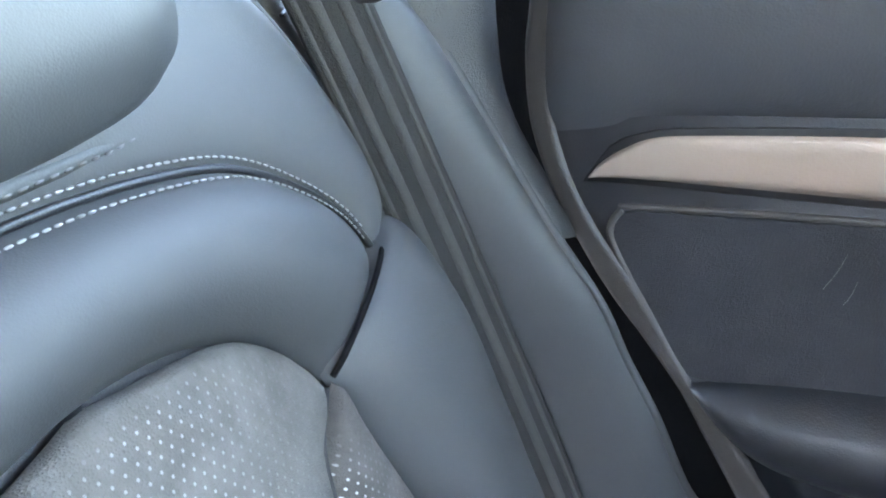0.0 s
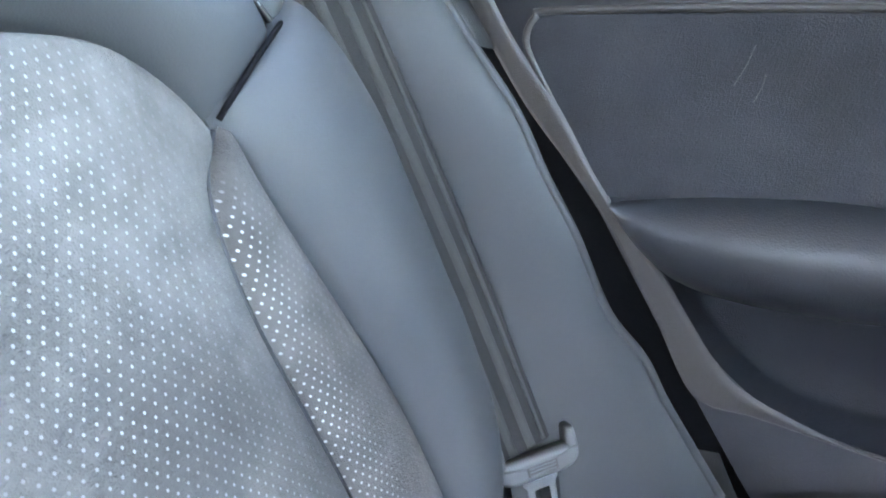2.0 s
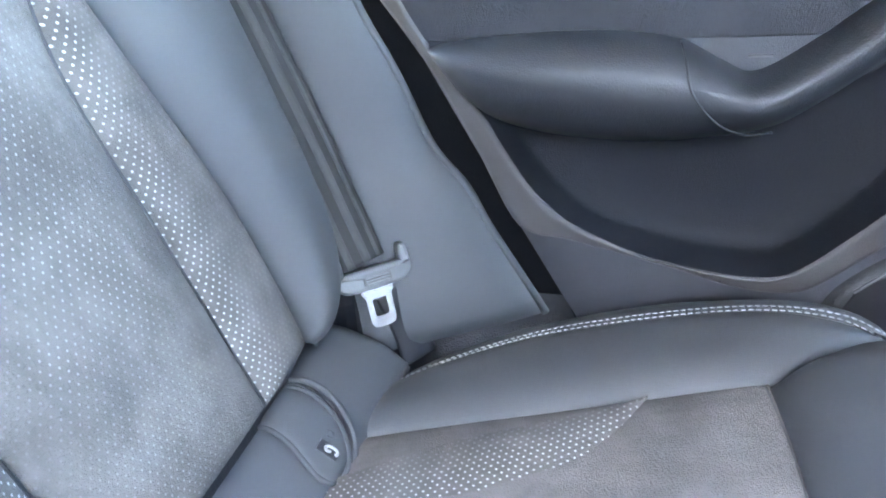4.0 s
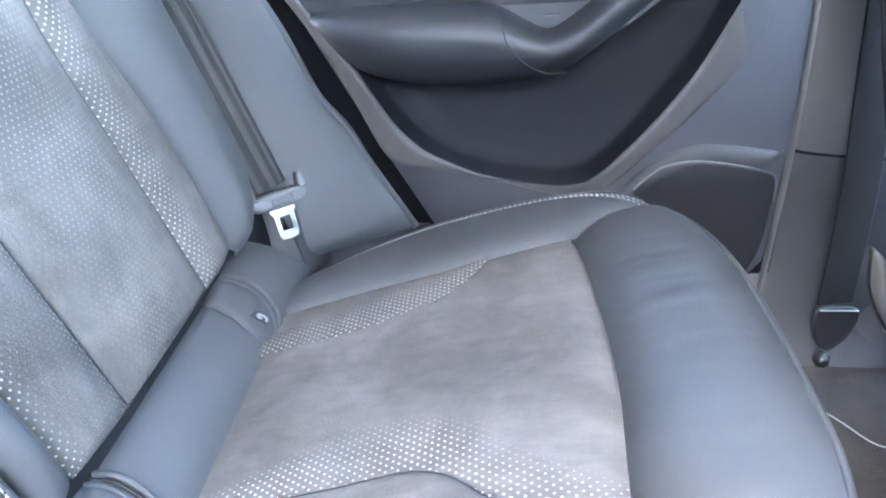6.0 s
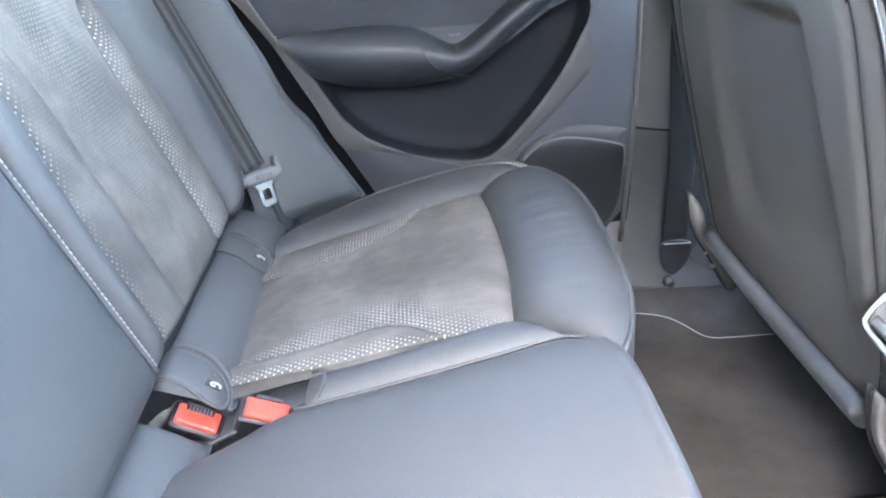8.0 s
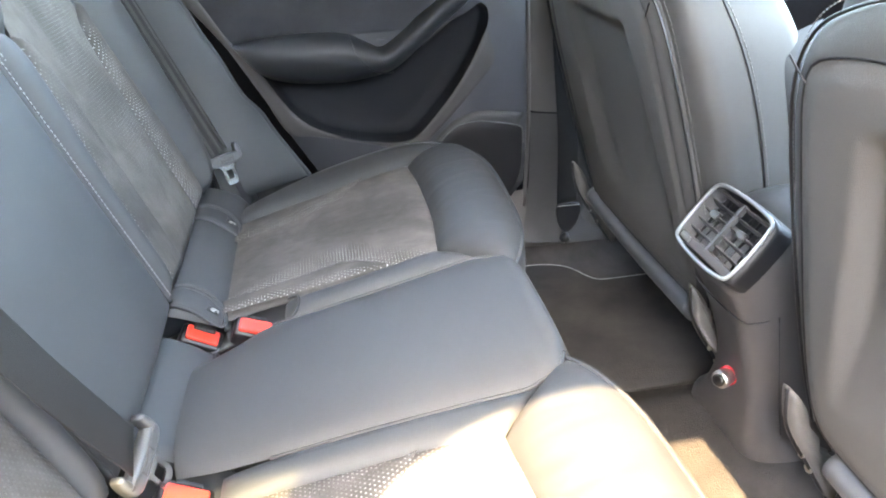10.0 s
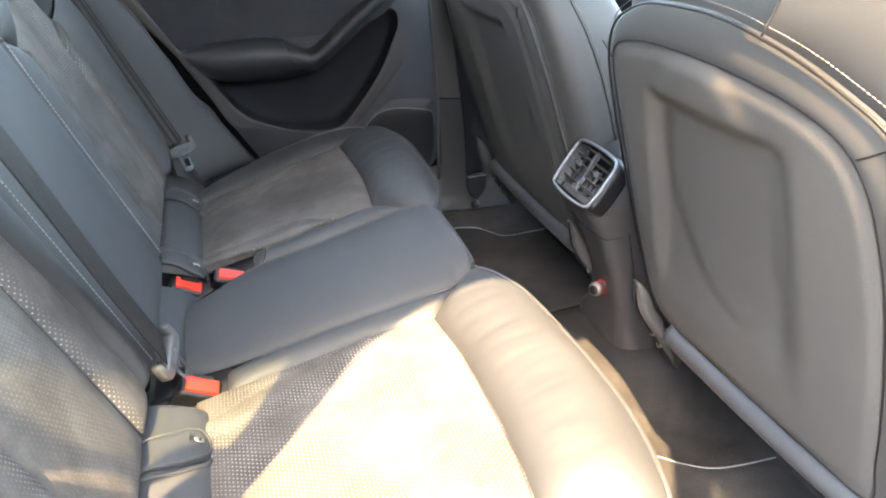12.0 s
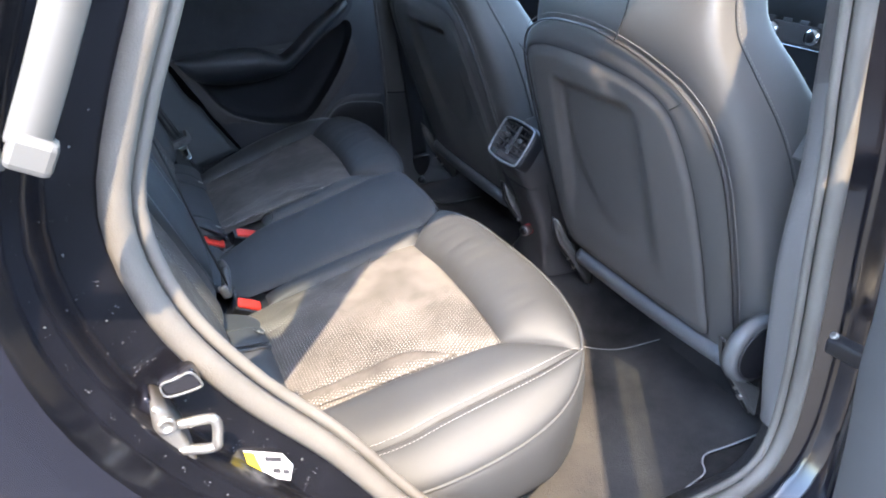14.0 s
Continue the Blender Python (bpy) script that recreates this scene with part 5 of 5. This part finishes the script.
# ---------------------------------------------------------------- belts and buckles of the rear seat
def tongue(th, at, across, down, out):
    """The belt's tongue: a thick grey bar with upturned ends, and a bright plate with a square hole."""
    a, dn = Vector(across).normalized(), Vector(down).normalized()
    dn = (dn - a * dn.dot(a)).normalized()
    o = a.cross(dn)
    if o.dot(Vector(out)) < 0:
        o = -o
    m = Matrix.Translation(at) @ Matrix(((a.x, dn.x, o.x, 0), (a.y, dn.y, o.y, 0), (a.z, dn.z, o.z, 0), (0, 0, 0, 1)))
    def T(u, v, w=0.0):
        return m @ Vector((u, v, w))
    block = [(-.030, -.006), (.030, -.006), (.0345, -.003), (.0350, .003), (.031, .009), (.020, .0125), (-.020, .0125), (-.031, .009), (-.0350, .003), (-.0345, -.003)]
    b = part("tongue_bar", slab("tongue_bar", [T(u, v, -.0055) for u, v in block], o, .012, .0035, n=80), BUCKLE_GREY, th, "grey plastic tongue bar")
    for e in (-1, 1):
        horn = [(.0268, -.0190), (.0300, -.0205), (.0335, -.0190), (.0352, -.010), (.0350, .002), (.0310, .005), (.0270, .002), (.0258, -.008)]
        part("bar_end", slab("bar_end", [T(u * e, v, -.0055) for u, v in horn], o, .0118, .0032, n=40), BUCKLE_GREY, b)
    part("label_plate", box((.026, .008, .0016), .0005, m @ pose(.002, .0040, .0062)), PLASTIC_GREY, b)
    for k in range(3):
        part("grip_rib", box((.022, .0012, .0012), .0004, m @ pose(.002, .0015 + k * .0026, .0070)), BUCKLE_GREY, b)
    outer = [(-.0155, .010), (.0155, .010), (.0150, .016), (.0120, .020), (.0118, .042), (.0100, .0465), (.006, .048), (-.006, .048), (-.0100, .0465), (-.0118, .042), (-.0120, .020), (-.0150, .016)]
    hole = [(-.0060, .022), (.0060, .022), (.0064, .023), (.0064, .024), (.0064, .036), (.0060, .0375), (.003, .038), (-.003, .038), (-.0060, .0375), (-.0064, .036), (-.0064, .024), (-.0064, .023)]
    rows = [(hole, -.0012), (outer, -.0012), (outer, .0012), (hole, .0012), (hole, -.0012)]
    bm = bmesh.new()
    bm.from_mesh(loft("latch_plate", [[T(u, v, w + .001) for u, v in line] for line, w in rows]))
    for f in bm.faces:
        f.smooth = False
    bmesh.ops.recalc_face_normals(bm, faces=bm.faces)
    part("latch_plate", bm, CHROME, th, "bright steel latch plate with a square hole")


def webbing(th, line, across):
    part("webbing", strap("webbing", line, .049, .0014, across, n=60), WEBBING, th)
    ac = Vector(across).normalized() if isinstance(across[0], (int, float)) else None
    for off, wide in ((-.0190, .0034), (-.0078, .0072), (.0078, .0072), (.0190, .0034)):
        pts = [Vector(p) for p in line]
        d = (pts[-1] - pts[0]).normalized()
        w = (ac - d * ac.dot(d)).normalized()
        h = d.cross(w)
        part("rib", strap("rib", [p + w * off + h * .0009 for p in pts], wide, .0006, across, n=60), WEBBING_RIB, th, "paler woven stripe")


b1 = thing("rear_seat_belt", "dark ribbed seat belt with grey tongue, hanging beside the backrest", "seat belt", group="rear seat belts")
line1 = [Vector((-.198, .574, .82)), Vector((-.171, .590, .735)), Vector((-.114, .599, .58)), Vector((-.049, .592, .42)), Vector((.007, .572, .290))]
webbing(b1, [p + Vector((-.007, -.002, .002)) for p in line1], (.74, .66, .10))
tongue(b1, (.010, .572, .283), (.052, .045, .002), (.020, -.006, -.051), (.6, -.6, .3))
part("guide", slab("guide", [Vector((-.175 + a, .605 + .5 * a, .765 + b)) for a, b in ((-.03, -.01), (-.01, .02), (.03, .025), (.045, 0), (.02, -.02), (-.01, -.025))], (.6, -.8, .2), .012, .005), PLASTIC_BLACK, b1)
part("lower_strap", strap("lower_strap", [Vector((.022, .585, .262)), Vector((.036, .585, .222)), Vector((.045, .58, .19))], .040, .003, (.5, .85, 0)), PLASTIC_BLACK, b1, "black strap end")

b2 = thing("rear_seat_belt", "dark ribbed seat belt hanging down before the backrest", "seat belt", group="rear seat belts")
line2 = [Vector((-.155, -.395, 1.02)), Vector((-.088, -.290, .70)), Vector((-.055, -.243, .55)), Vector((-.026, -.192, .40)), Vector((-.001, -.146, .280))]
webbing(b2, line2, (.1, -.93, -.30))
tongue(b2, (.0015, -.140, .266), (-.0107, -.0635, -.021), (.0165, .013, -.053), (.87, .05, .48))


def buckle(at, tip, lean, label, ribs=0):
    """A buckle whose broad side runs fore and aft; its red button looks up and towards the open door."""
    th = thing("belt_buckle", label, "belt buckle", group="belt buckles")
    m = Matrix.Translation(at) @ pose(0, 0, 0, lean, tip, 0)
    part("housing", box((.053, .0315, .062), .006, m @ pose(0, 0, -.033), 3), PLASTIC_BLACK, th)
    part("release_button", box((.0415, .0220, .008), .0025, m @ pose(0, -.0012, -.002), 2), RED, th, "red push button")
    part("slot", box((.026, .004, .004), .0008, m @ pose(0, .0130, -.0012)), PLASTIC_BLACK, th)
    if ribs:
        part("rib_field", box((.028, .0075, .002), .0008, m @ pose(0, .0060, .0016)), PLASTIC_BLACK, th)
    for k in range(ribs):
        part("grip_rib", box((.0016, .005, .0016), .0004, m @ pose(-.010 + k * .0034, .0060, .0028)), BUCKLE_GREY, th)


buckle((.014, .132, .209), 28, 14, "black belt buckle with a ribbed red button", ribs=7)
buckle((.080, .133, .212), 21, 14, "black belt buckle with red button beside its slot")
buckle((.032, -.141, .212), 29, 14, "black belt buckle with red button beside the hanging tongue")
slot = thing("buckle_slot", "leather-lined slot in the cushion edge behind the buckles", "seat trim")
lip = [C(.124, .168, .004), C(.136, .158, .010), C(.140, .143, .012), C(.136, .128, .009), C(.126, .119, .003)]
part("slot_lip", patch("slot_lip", lip, [C(.110, .166, -.024), C(.116, .155, -.030), C(.118, .143, -.032), C(.116, .130, -.030), C(.112, .121, -.024)], 40, 14, .003, (-.6, 0, .8), endpw=0), FELT, slot, "pale grey cloth lining of the slot")
part("lip_cord", tube("lip_cord", lip, .0022, n=50), LEATHER, slot)
part("slot_floor", slab("slot_floor", [C(x, y, -.014) for x, y in ((-.045, .10), (-.045, .185), (.08, .19), (.13, .18), (.13, .15), (.08, .135))], CUP, .004, .002), LEATHER_MAT, slot)

slot = thing("buckle_slot", "dark slot in the seat edge round a buckle", "seat trim")
part("slot_lining", box((.06, .05, .03), .008, pose(.028, -.118, .165, 0, 14), 3), PLASTIC_BLACK, slot)
part("slot_floor", slab("slot_floor", [C(x, y, -.014) for x, y in ((-.045, -.075), (-.045, -.185), (.04, -.185), (.075, -.165), (.075, -.12), (.04, -.08))], CUP, .004, .002), LEATHER_MAT, slot)

# ---------------------------------------------------------------- door shut on the open side: striker, stickers
st = thing("door_striker", "bare steel door striker bolted to the black door shut", "striker")
def S(x, z, d=0.0):
    return Vector((x, -.737 - d, z))
part("plate", slab("plate", [S(x, z, -.020) for x, z in ((-.109, .514), (-.101, .511), (-.097, .501), (-.088, .462), (-.088, .437), (-.095, .430), (-.105, .447), (-.111, .484))], (0, -1, 0), .031, .003), STEEL, st)
part("loop", tube("loop", [S(-.096, .492, .008), S(-.088, .493, .010), S(-.074, .4935, .013), S(-.068, .4925, .015), S(-.0665, .486, .016), S(-.0690, .471, .016), S(-.0705, .466, .015), S(-.078, .4645, .013), S(-.090, .466, .010), S(-.098, .467, .008)], .0042, n=80, sides=10), STEEL, st, "square steel catch loop")
for x, z in ((-.1015, .498), (-.0945, .441)):
    part("bolt", turned([(.0075, 0), (.0075, .0035), (.0045, .0045), (.004, .0015), (.001, .001)], 18, Matrix.Translation(S(x, z, .011)) @ pose(0, 0, 0, 90)), STEEL, st)
part("shim", slab("shim", [S(x, z, -.018) for x, z in ((-.116, .512), (-.108, .516), (-.098, .470), (-.096, .432), (-.104, .428), (-.113, .455), (-.118, .488))], (0, -1, 0), .018, .002), PAINT, st)
part("access_cover", slab("access_cover", [S(x, z, -.016) for x, z in ((-.098, .527), (-.076, .531), (-.070, .519), (-.073, .515), (-.091, .514), (-.098, .517))], (0, -1, 0), .016, .002), PAINT, st, "small black cover with a bright rim")
part("cover_rim", tube("cover_rim", [S(x, z, .0005) for x, z in ((-.098, .527), (-.087, .529), (-.076, .531), (-.070, .519), (-.073, .515), (-.091, .514), (-.098, .517))], .0011, n=60, closed=True), BUCKLE_GREY, st)
sk = thing("airbag_sticker", "white and yellow warning sticker on the door shut", "sticker")
def K(x, z, d=0.0):
    return Vector((x, -.719 - d, z))
part("sticker_sheet", slab("sticker_sheet", [K(x, z) for x, z in ((-.051, .422), (-.019, .404), (-.012, .387), (-.017, .370), (-.043, .389), (-.050, .405))], (0, -1, 0), .0020, .0004, raw=True), BAG_WHITE, sk)
part("yellow_band", slab("yellow_band", [K(x, z, .0017) for x, z in ((-.051, .422), (-.043, .4175), (-.038, .386), (-.043, .389), (-.050, .405))], (0, -1, 0), .0008, .0003, raw=True), BAG_YELLOW, sk)
for (x, z, w) in ((-.028, .403, .014), (-.027, .388, .007), (-.019, .383, .006)):
    part("printed_bar", slab("printed_bar", [K(x + a, z + b - a * .5, .0018) for a, b in ((-w / 2, .0028), (w / 2, .0028), (w / 2, -.0028), (-w / 2, -.0028))], (0, -1, 0), .0008, .0003, raw=True), INK, sk)

# dust on the door shut, lint on the smooth middle cushion
rnd = random.Random(7)
def flecks(name, spots, label):
    verts, faces = [], []
    for p, n in spots:
        u = n.orthogonal().normalized()
        w = n.cross(u)
        k = len(verts)
        r = .0002 + .0005 * rnd.random() ** 3
        a0 = rnd.random() * 6.3
        verts += [p + n * r] + [p + (u * math.cos(a0 + q) + w * math.sin(a0 + q)) * r * (1 + rnd.random()) for q in (0, 1.6, 3.1, 4.7)]
        faces += [(k, k + 1 + q, k + 1 + (q + 1) % 4) for q in range(4)]
    tagged(part(name, mesh_from(name, verts, faces), BUCKLE_GREY), label, "dust", kind="stuff")
spots = []
bands = [ring(o, y) for o, y in ((.030, -.7105), (.040, -.7140), (.047, -.7150), (.0525, -.7190), (.066, -.7550), (.070, -.7565))]
for q in range(300):
    k = rnd.randrange(len(bands) - 1)
    hi = .40 + .36 * rnd.random() ** .5
    i = rnd.choice([i for i in range(150) if bands[k][i].x < .02 and .34 < bands[k][i].z < hi])
    p = bands[k][i].lerp(bands[k + 1][i], rnd.random()).lerp(bands[k][(i + 1) % 150], .3 * rnd.random())
    spots.append((p + Vector((0, -.0006, 0)), Vector((0, -1, 0))))
flecks("dust_specks", spots, "pale dust specks on the black door shut")
flecks("lint_specks", [(C(.08 + .30 * rnd.random(), -.09 + .18 * rnd.random(), .0198), CUP) for q in range(26)], "pale lint specks on the middle cushion")
# ---------------------------------------------------------------- front of the cabin
dash = thing("dashboard", "black dashboard with centre stack, dials and silver-rimmed knobs", "dashboard")
prof = [(1.62, -.06), (1.50, .10), (1.46, .28), (1.44, .40), (1.42, .50), (1.40, .58), (1.44, .63), (1.55, .66), (1.75, .68), (1.75, -.06)]
dl = [[Vector((x, y, z)) for x, z in prof] for y in np.linspace(-.70, .70, 12)]
part("dash_body", loft("dash_body", dl, cap=True), PLASTIC, dash)
STK = Matrix.Translation((1.425, -.02, .47)) @ pose(0, 0, 0, 0, 11, 0)
part("stack_panel", box((.012, .26, .30), .006, STK @ pose(-.004, 0, -.02)), PLASTIC_BLACK, dash)
part("display_hood", box((.02, .24, .05), .008, STK @ pose(-.008, 0, .12)), PLASTIC, dash)
for z, w in ((.085, .17), (.060, .17)):
    part("disc_slot", box((.004, w, .006), .001, STK @ pose(-.012, 0, z)), INK, dash)
part("control_strip", box((.010, .24, .048), .004, STK @ pose(-.012, 0, .008)), PLASTIC_GREY, dash)
part("strip_edge", box((.004, .245, .003), .001, STK @ pose(-.017, 0, -.020)), CHROME, dash)
for y in (.085, -.035):
    kb = part("knob", turned([(.020, 0), (.021, .008), (.018, .016), (.012, .017)], 24, STK @ pose(-.014, y, .008, 0, -90)), CHROME, dash, "silver-rimmed rotary knob")
    part("knob_face", turned([(.013, .0165), (.013, .0185), (.004, .019)], 20, STK @ pose(-.014, y, .008, 0, -90)), PLASTIC_BLACK, kb)
for k in range(5):
    part("key", box((.005, .026, .010), .002, STK @ pose(-.017, .10 - k * .05, .036)), BUCKLE_GREY, dash)
part("tray_edge", box((.02, .22, .004), .001, STK @ pose(-.03, 0, -.115)), CHROME, dash)
for k in range(3):
    part("switch_mark", box((.003, .014, .005), .001, STK @ pose(-.012, .06 - k * .05, -.085)), BUCKLE_GREY, dash)
tun = thing("gear_console", "dark centre console with red-lit switches between the front seats", "console")
part("console_top", box((.50, .18, .20), .02, pose(1.20, 0, .20, 0, -8), 4), PLASTIC_BLACK, tun)
for k, (x, y) in enumerate(((1.28, -.05), (1.29, -.02), (1.26, -.04))):
    part("switch_light", box((.010, .008, .003), .001, pose(x, y, .318)), RED, tun)
part("shift_knob", turned([(.010, 0), (.018, .02), (.022, .045), (.014, .062), (.004, .066)], 20, pose(1.16, -.01, .30)), CHROME, tun)
for k in range(4):
    part("switch", box((.020, .014, .004), .001, pose(1.31, -.06 + k * .03, .320)), BUCKLE_GREY, tun)

# ---------------------------------------------------------------- outside, beside the open doorway
win = thing("quarter_window", "tinted rear quarter window with a pale metal surround", "car window")
QW = [(-.047, 1.255), (-.064, 1.158), (-.084, 1.060), (-.100, 1.030), (-.125, 1.060), (-.152, 1.040), (-.172, 1.000), (-.196, 1.045), (-.210, 1.095), (-.212, 1.18), (-.204, 1.255)]
QC = (-.13, 1.12)
part("window_trim", loft("window_trim", [[Vector((QC[0] + (x - QC[0]) * f, y, QC[1] + (z - QC[1]) * f)) for x, z in QW] for f, y in ((1, -.792), (1, -.802), (1.75, -.802), (1.75, -.792))]), PLASTIC_BLACK, win)
part("pane", slab("pane", [Vector((x, -.800, z)) for x, z in QW], (0, -1, 0), .004, .001, raw=True), TINT, win)
part("metal_surround", strap("metal_surround", [Vector((x, -.806, z)) for x, z in ((-.0765, .830), (-.090, .804), (-.107, .772), (-.122, .745))], .022, .008, (1, 0, .5)), ALU_PALE, win)
part("surround_cap", box((.024, .018, .020), .004, pose(-.121, -.806, .741, 0, 30)), ALU_PALE, win)
part("lower_surround", strap("lower_surround", [Vector((x, -.808, .742)) for x in (-.134, -.2, -.3, -.42)], .012, .006, (0, 0, 1)), ALU_PALE, win)

# the open rear door, swung about 59 degrees out on its hinges
od = thing("open_rear_door", "open rear door seen past its hinge edge, grey inner panel", "car door")
def O(s, z, d=0.0):
    """A place on the open door: s out from the hinge, d to its inner side."""
    return Vector((.672 - .52 * s - .855 * d, -.800 - .855 * s + .52 * d, z))
ON = Vector((-.855, .52, 0))
part("door_shell", slab("door_shell", [O(s, z, -.05) for s, z in ((.02, .72), (.0, .45), (.0, .05), (.04, -.12), (.20, -.18), (.75, -.18), (.84, .10), (.98, .40), (1.02, .70), (.5, .74))], ON, .06, .012, raw=True), PAINT, od, "black painted door shell")
part("inner_panel", slab("inner_panel", [O(s, z, .005) for s, z in ((.07, .735), (.070, .42), (.074, .36), (.092, .28), (.104, .18), (.118, .04), (.17, -.08), (.28, -.12), (.72, -.12), (.80, .12), (.92, .42), (.97, .72), (.5, .745))], ON, .050, .014, n=120), DOOR_CARD, od, "grey plastic inner panel")
part("window_pane", slab("window_pane", [O(s, z, .050) for s, z in ((.04, .72), (.06, .90), (.10, 1.06), (.30, 1.09), (.52, 1.08), (.76, 1.00), (.98, .74))], ON, .004, .001, raw=True), TINT, od, "tinted window glass")
part("window_frame", tube("window_frame", [O(s, z, .060) for s, z in ((.03, .70), (.05, .90), (.08, 1.06), (.14, 1.10), (.30, 1.115), (.54, 1.105), (.78, 1.02), (1.0, .74))], .026, n=80), PAINT, od)
part("shut_face", tube("shut_face", [O(.0, .70, -.03), O(.0, .45, -.03), O(.0, .20, -.03), O(.01, .06, -.03), O(.04, -.05, -.03)], .016, n=40), PAINT_DUSTY, od)
part("shut_seal", tube("shut_seal", [O(.028, .64, .004), O(.024, .35, .004), O(.024, .20, .004), O(.034, .06, .004), O(.08, -.08, .004)], .007, n=40), PLASTIC_BLACK, od)
for z in (.50, .13):
    hg = part("door_hinge", box((.055, .020, .055), .005, pose(.700, -.790, z, 0, 0, 35), 3), PAINT, od, "black painted steel hinge")
    part("hinge_bolt", turned([(.007, 0), (.007, .004), (.003, .005)], 14, pose(.682, -.806, z, 90, 0, 0)), STEEL, hg)
ck = part("check_strap", box((.024, .085, .024), .005, pose(.698, -.778, .296, 0, 0, 8), 3), PLASTIC_BLACK, od, "dark door check arm")
part("check_bolt", turned([(.0055, 0), (.0055, .004), (.003, .005)], 14, pose(.690, -.742, .309, 0, -40)), STEEL, ck)

# belt and trims on the near pillar
nb = thing("front_seat_belt", "dark front seat belt against the sunlit pillar", "seat belt")
part("webbing", strap("webbing", [Vector((.70, -.655, 1.0)), Vector((.70, -.652, .70)), Vector((.71, -.650, .45)), Vector((.72, -.655, .10))], .047, .0016, (1, -.1, 0)), BELT_BLACK, nb)
part("tongue_plate", box((.008, .022, .034), .002, pose(.690, -.640, .535, 0, 30, 0)), BUCKLE_GREY, nb)
np_ = thing("centre_pillar", "grey plastic pillar trim beside the open doorway", "pillar")
PA = [(.575, 1.15), (.590, 1.02), (.620, .80), (.640, .64), (.656, .545), (.668, .414), (.680, .311), (.689, .20), (.686, .11)]
PB = [(.588, 1.15), (.603, 1.02), (.630, .80), (.646, .63), (.655, .535), (.652, .405), (.663, .299), (.676, .205), (.696, .105)]
for nm, i, j in (("upper_trim", 0, 4), ("lower_trim", 3, 9)):
    part(nm, patch(nm, [Vector((x, -.693, z)) for x, z in PA[i:j]], [Vector((x, -.662, z)) for x, z in PB[i:j]], 36, 12, .006, (-1, 0, 0), endpw=0), PLASTIC_GREY if nm == "upper_trim" else DOOR_CARD, np_)
part("inner_trim", patch("inner_trim", [Vector((x, -.662, z)) for x, z in PB], [Vector((x + .11, -.652, z)) for x, z in PB], 40, 10, .004, (0, 1, 0), endpw=0), PLASTIC_GREY, np_)
part("sill_trim", patch("sill_trim", [Vector((x, -.700, .030)) for x in (.24, .4, .55, .64, .8)], [Vector((x, -.655, -.01)) for x in (.24, .4, .55, .64, .8)], 40, 14, .012, (0, .7, .7), endpw=0), PLASTIC, np_, "dark sill cover")
